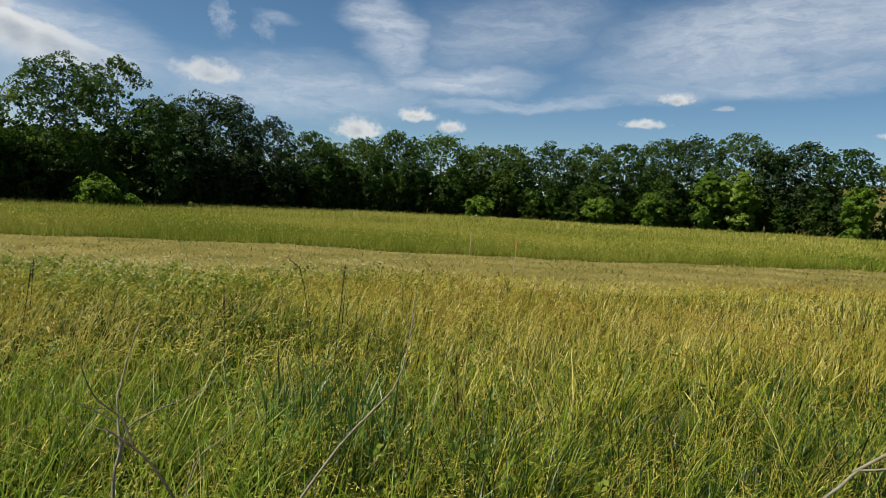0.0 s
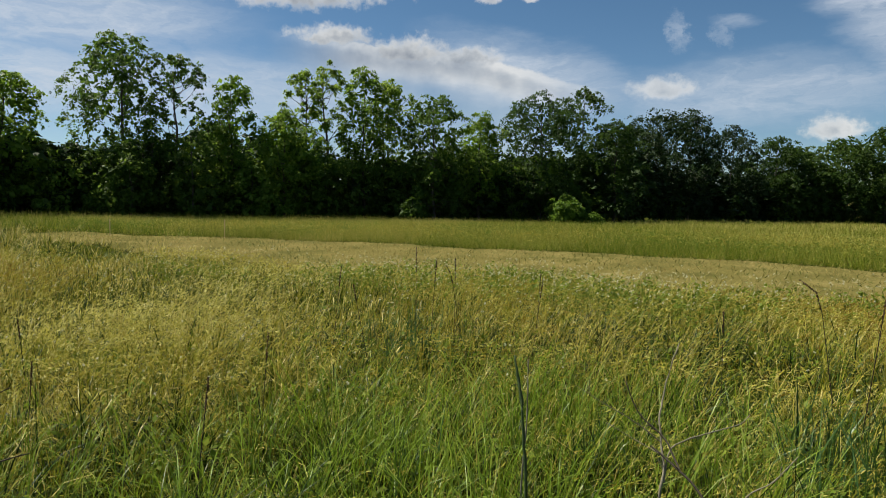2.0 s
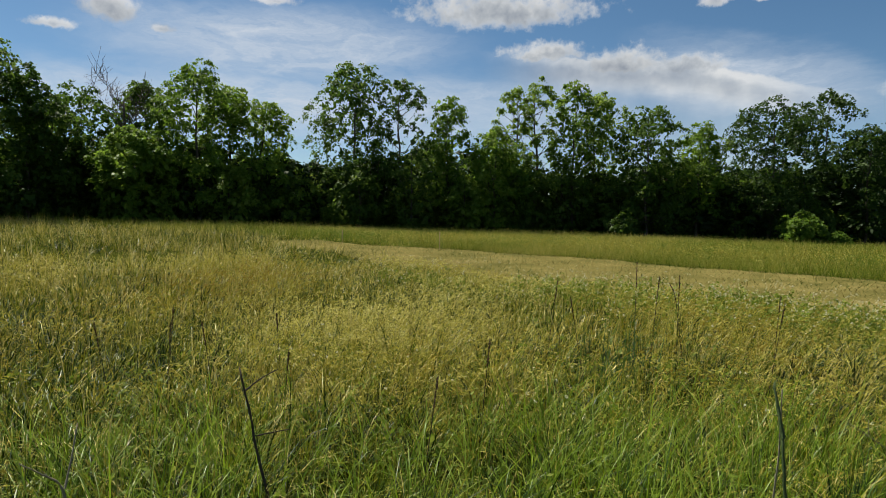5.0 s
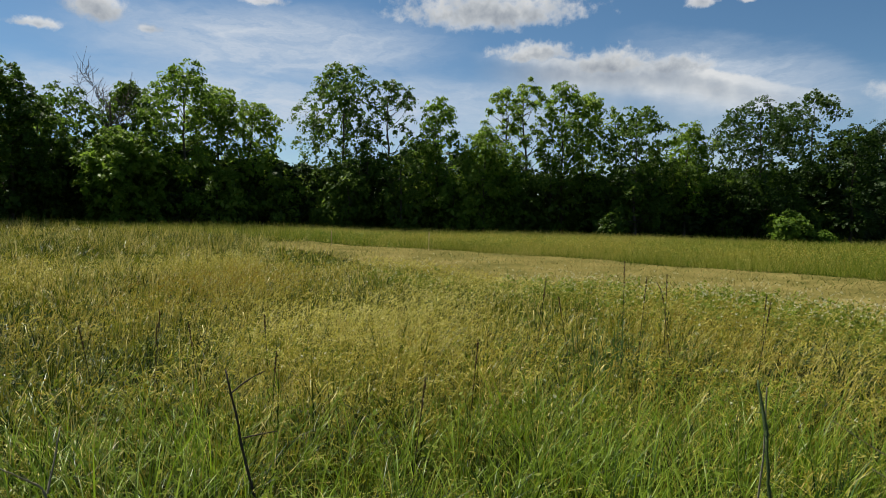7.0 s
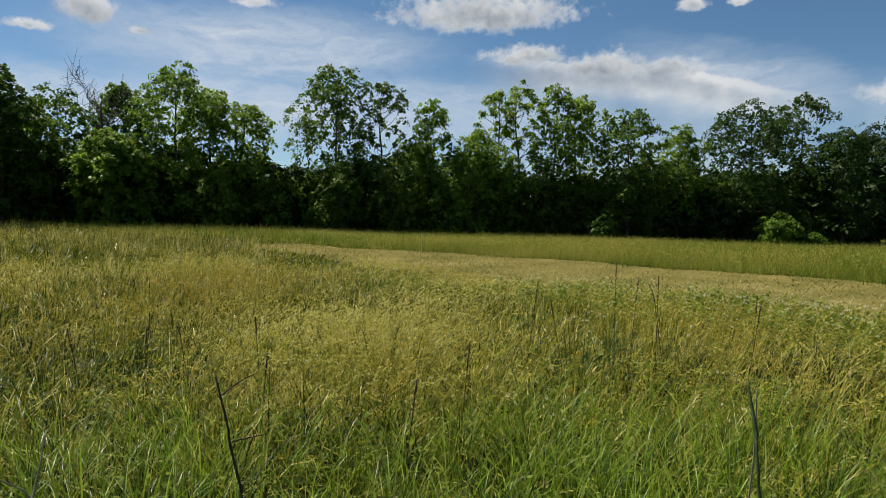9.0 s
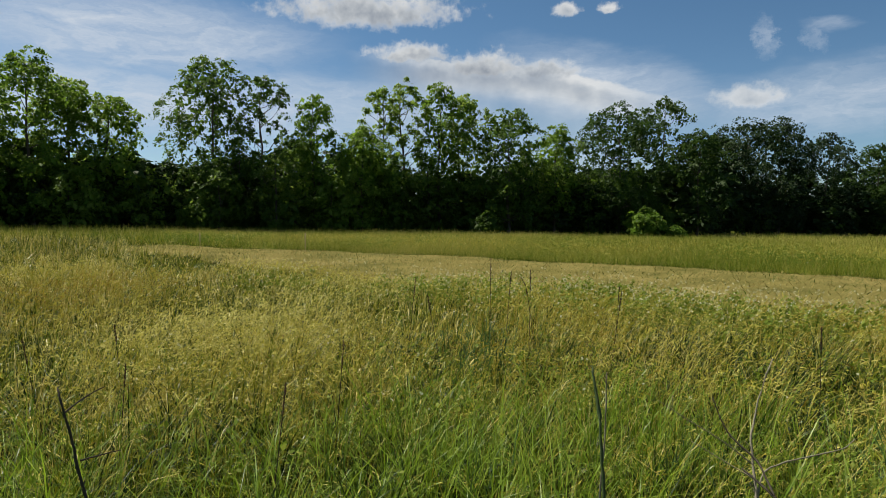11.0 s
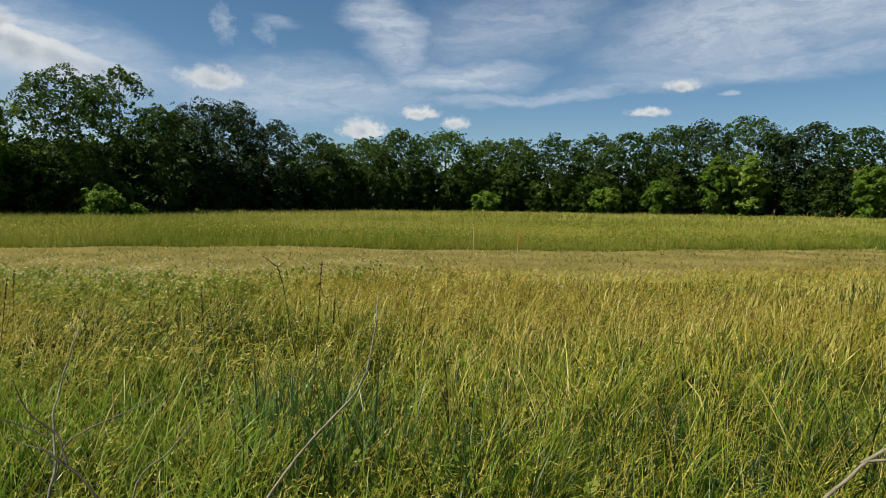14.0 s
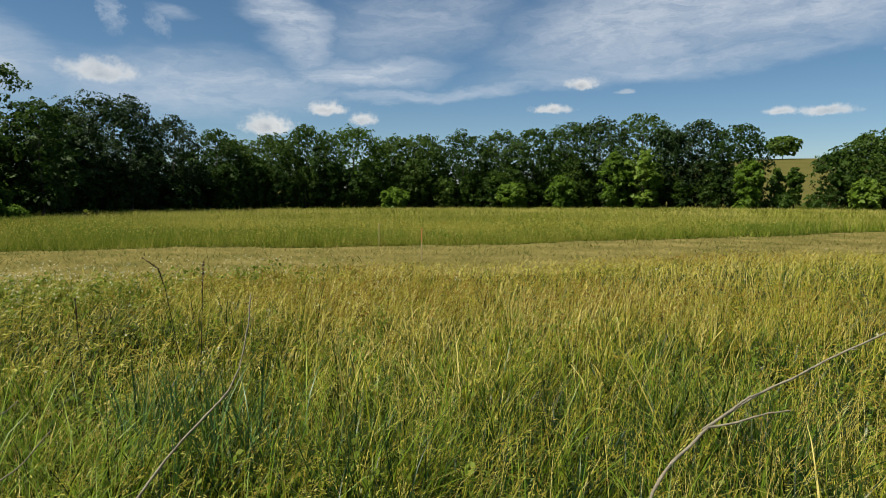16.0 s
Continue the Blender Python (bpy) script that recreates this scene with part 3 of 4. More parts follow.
    for yaw in np.arange(97, 27, -2.4):
        a = radians(yaw + rng.uniform(-0.9, 0.9))
        r = edge_r(yaw) + rng.uniform(-0.4, 1.2)
        x, y = -math.sin(a) * r, math.cos(a) * r
        s = rng.uniform(0.75, 1.1)
        copy_thing(edge[rng.choice(4)], Matrix.Translation((x, y, float(land(x, y)))) @ Matrix.Rotation(rng.uniform(0, 6.28), 4, "Z") @ Matrix.Diagonal((s, s, s * rng.uniform(0.9, 1.1), 1)))

    # lower trees in front of the tall ones
    front = [tree_thing("tree", 231 + k, -6 + 13 * k, 99.5, h, w, 1.0, mat, "lower round tree in front of the tall far wood", group="lower trees of the far wood", leaf=0.27, per=16, clumps=52, low=0.03, squat=0.42, limbs=5, lump=1.2)
             for k, (h, w, mat) in enumerate(((7.2, 6.0, M_FARLEAF), (8.4, 6.4, M_FARLEAF), (6.2, 5.4, M_LEAF), (9.0, 6.6, M_FARLEAF)))]
    for yaw in np.arange(12.5, -32, -2.1):
        a = radians(yaw + rng.uniform(-0.7, 0.7))
        r = edge_r(yaw) - rng.uniform(0.2, 1.8)
        x, y = -math.sin(a) * r, math.cos(a) * r
        s = rng.uniform(0.75, 1.1)
        copy_thing(front[rng.choice(4, p=(0.34, 0.26, 0.14, 0.26))], Matrix.Translation((x, y, float(land(x, y)))) @ Matrix.Rotation(rng.uniform(0, 6.28), 4, "Z") @ Matrix.Diagonal((s, s, s * rng.uniform(0.9, 1.1), 1)))

    # shrubs and saplings under the wood's edge
    kinds = []
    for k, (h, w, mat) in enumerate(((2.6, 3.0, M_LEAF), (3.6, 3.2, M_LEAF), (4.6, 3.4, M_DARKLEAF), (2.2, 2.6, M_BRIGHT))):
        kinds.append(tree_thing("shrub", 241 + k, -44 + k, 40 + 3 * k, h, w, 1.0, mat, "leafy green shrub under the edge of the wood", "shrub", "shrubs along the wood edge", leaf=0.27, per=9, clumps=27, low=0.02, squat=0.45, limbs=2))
    for yaw in np.arange(97, -46, -2.0):
        a = radians(yaw + rng.uniform(-0.5, 0.5))
        r = edge_r(yaw) + rng.uniform(-0.6, 2.5)
        x, y = -math.sin(a) * r, math.cos(a) * r
        k = rng.choice(4, p=(0.3, 0.36, 0.24, 0.10) if yaw > 12 else (0.2, 0.4, 0.2, 0.2))
        s = rng.uniform(0.75, 1.2) * (1.0 if yaw > 15 else 1.25)
        if -37.5 < yaw < -31.5:
            k, s = 0, 0.95
        copy_thing(kinds[k], Matrix.Translation((x, y, float(land(x, y)))) @ Matrix.Rotation(rng.uniform(0, 6.28), 4, "Z") @ Matrix.Diagonal((s, s, s, 1)))


build_trees()


# ---- grass ----
def arc(h, lean, bend, t):
    """Out and up along a blade at t: upright below, nodding over towards its tip."""
    out, up = 0.0, 0.0
    for k in range(6):
        turn = lean + bend * ((k + 0.5) / 6 * t) ** 1.7
        out, up = out + np.sin(turn), up + np.cos(turn)
    return out * h * t / 6, up * h * t / 6


def blades(x, y, z, h, w, way, lean, bend, segs):
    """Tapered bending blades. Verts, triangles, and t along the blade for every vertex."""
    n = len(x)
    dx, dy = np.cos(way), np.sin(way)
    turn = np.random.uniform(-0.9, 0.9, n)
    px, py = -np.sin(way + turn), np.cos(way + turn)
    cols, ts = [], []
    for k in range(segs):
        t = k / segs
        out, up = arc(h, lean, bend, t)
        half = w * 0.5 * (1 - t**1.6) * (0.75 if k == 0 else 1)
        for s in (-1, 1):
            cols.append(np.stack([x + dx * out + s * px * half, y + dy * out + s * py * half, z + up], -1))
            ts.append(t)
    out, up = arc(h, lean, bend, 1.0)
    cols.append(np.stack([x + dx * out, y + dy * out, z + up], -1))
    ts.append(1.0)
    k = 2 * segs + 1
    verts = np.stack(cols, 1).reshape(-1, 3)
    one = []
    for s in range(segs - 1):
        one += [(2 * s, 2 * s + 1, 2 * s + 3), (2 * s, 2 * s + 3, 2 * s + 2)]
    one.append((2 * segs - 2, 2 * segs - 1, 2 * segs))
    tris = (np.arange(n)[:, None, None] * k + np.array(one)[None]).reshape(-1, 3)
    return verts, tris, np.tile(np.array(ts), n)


def scatter(rng, r0, r1, yaw0, yaw1, per_m2):
    area = 0.5 * radians(yaw1 - yaw0) * (r1 * r1 - r0 * r0)
    n = int(area * per_m2)
    r = np.sqrt(rng.uniform(r0 * r0, r1 * r1, n))
    a = np.radians(rng.uniform(yaw0, yaw1, n))
    return -np.sin(a) * r, np.cos(a) * r


def tones(rng, x, y):
    """Green to straw, in patches."""
    r = np.hypot(x, y)
    base = 0.30 + 0.16 * waves(x, y, 21, 2.4) + 0.10 * waves(x, y, 22, 0.7) + 0.09 * np.clip((r - 3) / 6, 0, 1) - 0.08 * np.clip((5.5 - r) / 2.5, 0, 1) - 0.15 * np.clip((x - 0.3) / 2, 0, 1) * np.clip((10 - r) / 3, 0, 1) - 0.05 * np.clip((-x - 1.0) / 2.5, 0, 1) * np.clip((8 - r) / 3, 0, 1)
    # drier towards the strip on the east side
    base = base + (0.08 - 0.16 * np.clip((x - 0.2) / 2.5, 0, 1)) * np.clip((x + 4.0) / 3, 0, 1) * np.clip((r - 2.6) / 2, 0, 1) - 0.06 * np.clip((-x - 3) / 3, 0, 1) + 0.30 * np.clip((r - 9) / 8, 0, 1) * np.clip((-x - 6) / 6, 0, 1)
    return base + rng.normal(size=len(x)) * 0.20 + rng.choice((-0.40, 0.0, 0.12, 0.36), len(x), p=(0.38, 0.25, 0.24, 0.13))


WIND = radians(30)


def low_by_strip(x, y):
    """Plants are shorter beside the mown strip."""
    return 1 - 0.52 * np.clip(1 - (strip_near(x) - y) / 3.6, 0, 1) * (y < strip_far(x)) * np.clip((x + 22) / 8, 0.1, 1)


def tufts(rng, x, y, per, wide):
    """Blades in tufts round the given places: place and outward direction of each."""
    n = len(x) * per
    way = rng.uniform(0, 6.283, n)
    out = np.abs(rng.normal(size=n)) * wide
    return np.repeat(x, per) + np.cos(way) * out, np.repeat(y, per) + np.sin(way) * out, way, np.repeat(rng.uniform(0.7, 1.2, len(x)), per), np.repeat(rng.normal(size=len(x)), per)


def meadow(name, rng, x, y, per, tall, width, segs, label):
    keep = ~mown(x, y) & (rng.uniform(size=len(x)) > 1.6 * np.clip(-0.12 - waves(x, y, 35, 0.45), 0, 1))
    x, y, way, size, odd = tufts(rng, x[keep], y[keep], per, 0.045 + width * 1.5)
    n = len(x)
    h = tall * (1 + 0.20 * waves(x, y, 31, 1.7) + 0.12 * waves(x, y, 32, 5.0) + 0.36 * waves(x, y, 33, 0.6)) * size * rng.uniform(0.5, 1.25, n) * low_by_strip(x, y)
    way = np.where(rng.uniform(size=n) < 0.30, WIND + rng.normal(size=n) * 0.7, way)
    lean = np.abs(rng.normal(size=n)) * 0.42
    bend = np.where(rng.uniform(size=n) < 0.62, rng.uniform(1.5, 3.0, n), rng.uniform(0.2, 1.2, n))
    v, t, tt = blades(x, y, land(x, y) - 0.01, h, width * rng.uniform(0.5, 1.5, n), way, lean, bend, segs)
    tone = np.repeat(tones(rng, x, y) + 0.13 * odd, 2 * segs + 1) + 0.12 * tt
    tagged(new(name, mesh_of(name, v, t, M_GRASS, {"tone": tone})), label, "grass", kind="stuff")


def seed_stalks(name, rng, x, y, tall, stem, heads, size, label, ripe=0.0):
    """Thin stems, each with a narrow nodding head of spikelets."""
    keep = ~mown(x, y) & (rng.uniform(size=len(x)) < 0.55 + 0.5 * waves(x, y, 43, 1.6) - 0.40 * np.clip(-x - 0.5, 0, 1) * np.clip(5.0 - np.hypot(x, y), 0, 1))
    x, y = x[keep], y[keep]
    n = len(x)
    h = tall * (1 + 0.14 * waves(x, y, 41, 2.1)) * rng.uniform(0.7, 1.2, n) * low_by_strip(x, y)
    way = WIND + rng.normal(size=n) * 0.9
    lean, bend = np.abs(rng.normal(size=n)) * 0.20, rng.uniform(0.5, 2.5, n)
    z = land(x, y)
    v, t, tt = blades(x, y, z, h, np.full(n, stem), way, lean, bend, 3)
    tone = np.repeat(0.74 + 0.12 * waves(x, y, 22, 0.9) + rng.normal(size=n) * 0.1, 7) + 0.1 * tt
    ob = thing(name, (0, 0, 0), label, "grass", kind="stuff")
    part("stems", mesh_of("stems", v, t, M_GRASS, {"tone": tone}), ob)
    vs, tn = [], []
    hue = 0.42 - ripe + 0.22 * np.clip((-x - 0.5) / 3, 0, 1) + 0.30 * waves(x, y, 51, 2.2) + rng.normal(size=n) * 0.16
    for k in range(heads):
        f = 1.02 - 0.24 * (k + 0.5) / heads
        out, up = arc(h, lean, bend, f)
        c = np.stack([x + np.cos(way) * out, y + np.sin(way) * out, z + up], -1) + rng.normal(size=(n, 3)) * (0.004 + size * 0.22)
        ang = lean + bend * f**1.7 + rng.normal(size=n) * 0.22
        u = np.stack([np.cos(way) * np.sin(ang), np.sin(way) * np.sin(ang), np.cos(ang)], -1)
        side = np.cross(u, rng.normal(size=(n, 3)))
        side /= np.linalg.norm(side, axis=1)[:, None]
        s = size * rng.uniform(0.7, 1.3, n)[:, None]
        vs.append(np.stack([c - u * s * 0.6, c + side * s * 0.11, c + u * s * 0.6, c - side * s * 0.11], 1))
        tn.append(np.repeat(hue[:, None], 4, 1))
    vs, tn = np.concatenate(vs).reshape(-1, 3), np.concatenate(tn).ravel()
    base = np.arange(len(vs) // 4)[:, None] * 4
    part("seed_heads", mesh_of("seed_heads", vs, np.concatenate([base + np.array([[0, 1, 2]]), base + np.array([[0, 2, 3]])]), M_HEAD, {"tone": tn}), ob, "straw-coloured nodding seed heads")


def build_grass():
    rng = np.random.RandomState(5)
    # round the camera's stand: the front, ring by ring, then a coarser rest
    mixed = "tall green and straw-tinged meadow grass, unmown"
    meadow("meadow_grass", rng, *scatter(rng, 1.5, 4.5, -52, 104, 48), 30, 0.50, 0.0095, 4, mixed)
    meadow("meadow_grass", rng, *scatter(rng, 4.5, 8.0, -52, 104, 46), 16, 0.42, 0.0120, 3, mixed)
    x, y = scatter(rng, 8.0, 17.0, -52, 104, 24)
    k = y < strip_far(x)
    meadow("meadow_grass", rng, x[k], y[k], 18, 0.43, 0.014, 2, mixed)
    x, y = scatter(rng, 17.0, 50.0, 50, 108, 8)
    k = y < strip_far(x)
    meadow("meadow_grass", rng, x[k], y[k], 22, 0.50, 0.024, 1, "tall straw-tinged meadow grass running to the wood")
    meadow("meadow_grass", rng, *scatter(rng, 1.5, 7.0, 104, 308, 22), 13, 0.44, 0.014, 2, mixed)
    meadow("meadow_grass", rng, *scatter(rng, 7.0, 16.0, 104, 308, 6), 9, 0.44, 0.03, 1, mixed)
    meadow("meadow_grass", rng, *scatter(rng, 0.0, 1.5, 0, 360, 44), 16, 0.36, 0.011, 2, mixed)
    nodding = "tall seeding grass with nodding straw heads"
    seed_stalks("seeding_grass", rng, *scatter(rng, 1.7, 4.8, -52, 104, 190), 0.70, 0.0030, 10, 0.019, nodding)
    seed_stalks("seeding_grass", rng, *scatter(rng, 4.8, 9.0, -52, 104, 250), 0.66, 0.0040, 5, 0.036, nodding)
    x, y = scatter(rng, 9.0, 17.0, -52, 104, 130)
    k = y < strip_far(x)
    seed_stalks("seeding_grass", rng, x[k], y[k], 0.62, 0.006, 3, 0.052, nodding)

    x, y = scatter(rng, 4.2, 11.5, -30, 24, 150)
    k = rng.uniform(size=len(x)) < np.clip(0.5 + 0.8 * waves(x, y, 45, 2.4), 0, 1)
    seed_stalks("seeding_grass", rng, x[k], y[k], 0.58, 0.0045, 4, 0.040, "seeding grass with ripe red-brown heads", 0.38)

    # the standing field past the strip
    def field(name, x, y, tall, width, label):
        yaw = np.degrees(np.arctan2(-x, y))
        k = (y > strip_far(x) + 0.2) & (np.hypot(x, y) < edge_r(yaw) + 1)
        x, y = x[k], y[k]
        n = len(x)
        h = tall * (1 + 0.2 * waves(x, y, 61, 4.0) + 0.12 * waves(x, y, 62, 1.2)) * rng.uniform(0.55, 1.2, n)
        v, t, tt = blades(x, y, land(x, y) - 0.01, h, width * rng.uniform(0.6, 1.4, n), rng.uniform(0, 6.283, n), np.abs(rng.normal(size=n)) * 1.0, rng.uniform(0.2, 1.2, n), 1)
        # last term: greener tufts and a shadow line toned in along the strip's edge
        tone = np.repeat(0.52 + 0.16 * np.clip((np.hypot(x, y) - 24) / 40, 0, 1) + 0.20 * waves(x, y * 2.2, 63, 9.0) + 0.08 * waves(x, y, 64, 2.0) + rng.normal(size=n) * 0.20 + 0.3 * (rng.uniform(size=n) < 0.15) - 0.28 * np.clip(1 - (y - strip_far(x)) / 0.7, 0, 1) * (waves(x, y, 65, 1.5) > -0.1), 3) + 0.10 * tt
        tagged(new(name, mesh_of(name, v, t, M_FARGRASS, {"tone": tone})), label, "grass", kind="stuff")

    x, y = scatter(rng, 15.0, 26.0, -52, 72, 900)
    field("field_grass", x, y, 0.54, 0.012, "standing green field grass past the mown strip")
    x, y = scatter(rng, 26.0, 50.0, -52, 106, 100)
    field("field_grass", x, y, 0.50, 0.029, "standing green field grass past the mown strip")
    x, y = scatter(rng, 50.0, 112.0, -50, 50, 18)
    field("field_grass", x, y, 0.50, 0.07, "standing green field grass near the far wood")

    x, y = scatter(rng, 15.0, 30.0, -52, 72, 85)
    k = (y > strip_far(x) + 0.15) & (rng.uniform(size=len(x)) < 0.6 + 0.5 * waves(x, y * 2.2, 63, 9.0))
    x, y = x[k], y[k]
    v, t = leaves(rng, np.c_[x, y, land(x, y) + rng.uniform(0.28, 0.56, len(x))], np.full(len(x), 0.05), 2, 0.036, -0.5)
    tagged(new("seed_heads", mesh_of("seed_heads", v, t, M_HEAD, {"tone": np.repeat(rng.normal(size=len(v) // 8) * 0.15 + 0.62, 8)}, smooth=False)), "pale straw seed heads over the standing field", "grass", kind="stuff")

    # fresh green blades in drifts among the nearer grass
    x, y = scatter(rng, 1.5, 5.2, -52, 104, 44)
    k = rng.uniform(size=len(x)) < np.clip(0.14 + 0.4 * waves(x, y, 85, 1.3) + 0.85 * np.clip(-x / 2.2, 0, 1) * np.clip((5.2 - np.hypot(x, y)) / 1.2, 0, 1), 0.04, 1)
    x, y, way, size, odd = tufts(rng, x[k], y[k], 9, 0.06)
    n = len(x)
    v, t, tt = blades(x, y, land(x, y), 0.68 * size * rng.uniform(0.6, 1.2, n), rng.uniform(0.005, 0.012, n), way, np.abs(rng.normal(size=n)) * 0.22, rng.uniform(0.4, 2.4, n), 4)
    tagged(new("green_grass", mesh_of("green_grass", v, t, M_GREEN)), "fresh bright green arching grass blades among the meadow grass", "grass", kind="stuff")

    # leafy plants through the standing field
    x, y = scatter(rng, 15.0, 32.0, -52, 72, 26)
    k = (y > strip_far(x) + 0.1) & (waves(x, y, 86, 2.5) > -0.05)
    x, y = x[k], y[k]
    v, t = leaves(rng, np.c_[x, y, land(x, y) + rng.uniform(0.16, 0.44, len(x))], np.full(len(x), 0.16), 6, 0.050)
    tagged(new("leafy_weeds", mesh_of("leafy_weeds", v, t, M_WEED, smooth=False)), "leafy green weeds through the standing field", "weeds", kind="stuff")

    # small broad leaves low among the grass
    x, y = scatter(rng, 1.8, 7.0, -52, 104, 30)
    k = waves(x, y, 81, 0.9) > -0.15
    x, y = x[k], y[k]
    v, t = leaves(rng, np.c_[x, y, land(x, y) + rng.uniform(0.08, 0.40, len(x))], np.full(len(x), 0.10), 9, 0.038)
    tagged(new("leafy_weeds", mesh_of("leafy_weeds", v, t, M_WEED, smooth=False)), "small broad-leaved green weeds low among the meadow grass", "weeds", kind="stuff")

    # dry cuttings on the strip
    x, y = rng.uniform(-32, 34, 170000), rng.uniform(4, 28, 170000)
    k = mown(x, y)
    x, y = x[k], y[k]
    n = len(x)
    weed = (rng.uniform(size=n) < 0.25 + 0.35 * waves(x, y, 72, 2.2)).astype(float)
    v, t, tt = blades(x, y, land(x, y) + 0.02, rng.uniform(0.05, 0.18, n) * (1 + 0.15 * weed), rng.uniform(0.012, 0.035, n), rng.uniform(0, 6.283, n), rng.uniform(0.7, 1.5, n), rng.uniform(0, 0.4, n), 1)
    tone = np.repeat(0.46 + 0.24 * waves(x, y, 71, 1.5) + rng.normal(size=n) * 0.2 - 0.32 * weed, 3)
    tagged(new("cut_grass", mesh_of("cut_grass", v, t, M_CUT, {"tone": tone})), "short dry stubble and straw cuttings on the mown strip", "cut grass", kind="stuff")


build_grass()


# ---- single plants, branches and stakes ----
def sticks(name, at, label, category, pieces, mat, group=""):
    """A thing of tapered twigs: (part name, thickness at its root, at its tip, points from the root)."""
    ob = thing(name, at, label, category, group)
    for piece, r0, r1, pts in pieces:
        pts = np.asarray(pts, float) - np.asarray(at)
        k = len(pts)
        fine = np.linspace(0, k - 1, (k - 1) * 4 + 1)
        # rounded path through the points
        curve = np.stack([np.interp(fine, np.arange(k), pts[:, c]) for c in range(3)], -1)
        for _ in range(2):
            curve[1:-1] = (curve[:-2] + 2 * curve[1:-1] + curve[2:]) / 4
        wob = np.random.RandomState(len(piece) + k).normal(size=curve.shape) * r0 * 0.16
        part(piece, mesh_of(piece, *tube(curve + wob, np.linspace(r0, r1, len(curve)) * (1 + 0.12 * np.sin(np.arange(len(curve)) * 2.1)), 6), mat), ob)
        # short spurs along the twig
        rng = np.random.RandomState(k * 7 + len(piece))
        for i in rng.choice(np.arange(len(curve) // 3, len(curve) - 2), min(3, max(1, k // 2)), replace=False):
            end = curve[i] + rng.normal(size=3) * 0.018 + (curve[i + 1] - curve[i]) * 0.8 + np.array([0, 0, 0.012])
            part("spur", mesh_of("spur", *tube(*limb(rng, curve[i], end, r0 * 0.34, 0.0008, 4, 0.0), 4), mat), ob)
    return ob


def build_branches():
    sticks("dead_branch", (-0.62, 2.15, 0.0), "slender bare grey branch bowing up out of the grass", "branch", [
        ("stem", 0.0062, 0.0025, [(-0.62, 2.15, 0.0), (-0.57, 2.23, 0.5), (-0.46, 2.32, 0.66), (-0.39, 2.39, 0.75), (-0.29, 2.46, 0.85), (-0.21, 2.52, 0.93), (-0.18, 2.58, 1.02), (-0.16, 2.64, 1.16), (-0.16, 2.69, 1.27)]),
    ], M_DEAD)
    sticks("dead_sapling", (-1.13, 2.05, 0.0), "bare forked grey sapling with thin dead twigs", "sapling", [
        ("stem", 0.0062, 0.0025, [(-1.13, 2.05, 0.0), (-1.14, 2.08, 0.45), (-1.15, 2.10, 0.70), (-1.15, 2.15, 0.76), (-1.18, 2.19, 0.82), (-1.21, 2.23, 0.92), (-1.22, 2.28, 0.96), (-1.22, 2.33, 1.06), (-1.20, 2.38, 1.18)]),
        ("twig", 0.0034, 0.0016, [(-1.15, 2.14, 0.72), (-1.16, 2.21, 0.83), (-1.09, 2.30, 0.86), (-1.02, 2.39, 0.88), (-0.98, 2.46, 0.89), (-0.97, 2.53, 0.91)]),
        ("twig", 0.0028, 0.0012, [(-1.18, 2.18, 0.85), (-1.27, 2.12, 0.93), (-1.35, 2.05, 0.99), (-1.42, 1.97, 1.06)]),
        ("twig", 0.0024, 0.0012, [(-1.17, 2.18, 0.80), (-1.27, 2.16, 0.84), (-1.36, 2.10, 0.90)]),
    ], M_DEAD)
    leaf = part("leaf", green_leaf(), bpy.data.objects["dead_sapling"], "single fresh yellow-green leaf")
    leaf.location, leaf.rotation_euler, leaf.scale = (0.02, 0.16, 0.885), (0.9, 0.3, 0.5), (0.6, 0.6, 0.6)
    sticks("dark_twig", (-0.6, 1.95, 0.0), "dark forked dead twig lying among the grass", "twig", [
        ("stem", 0.0058, 0.003, [(-0.60, 1.95, 0.0), (-0.78, 2.00, 0.45), (-0.92, 2.04, 0.68), (-1.03, 2.08, 0.78), (-1.13, 2.11, 0.82), (-1.20, 2.14, 0.84)]),
        ("twig", 0.004, 0.002, [(-1.08, 2.10, 0.80), (-1.17, 2.20, 0.86), (-1.25, 2.21, 0.90), (-1.30, 2.22, 0.94), (-1.35, 2.24, 1.03)]),
    ], M_DARKTWIG)
    sticks("dead_twig", (-0.93, 2.1, 0.0), "thin pale dead twig bent over in the grass", "twig", [
        ("stem", 0.0034, 0.0016, [(-0.93, 2.10, 0.0), (-0.92, 2.15, 0.6), (-0.89, 2.19, 0.74), (-0.82, 2.24, 0.78), (-0.78, 2.28, 0.84), (-0.76, 2.32, 0.87)]),
    ], M_DEAD)
    sticks("fallen_branch", (1.2, 2.3, 0.0), "weathered grey fallen branch propped up in the grass", "branch", [
        ("bough", 0.0082, 0.0040, [(1.20, 2.30, 0.0), (1.38, 2.40, 0.40), (1.51, 2.47, 0.56), (1.64, 2.53, 0.62), (1.78, 2.59, 0.70), (1.90, 2.65, 0.72), (2.05, 2.68, 0.79), (2.20, 2.71, 0.83), (2.38, 2.72, 0.91), (2.62, 2.74, 1.0), (2.86, 2.76, 1.09)]),
        ("side_branch", 0.006, 0.003, [(1.74, 2.575, 0.68), (1.87, 2.57, 0.695), (1.98, 2.57, 0.73), (2.10, 2.55, 0.75)]),
        ("side_branch", 0.007, 0.004, [(1.72, 2.575, 0.67), (1.87, 2.60, 0.745), (1.93, 2.62, 0.78), (2.02, 2.64, 0.80)]),
    ], M_DEAD)
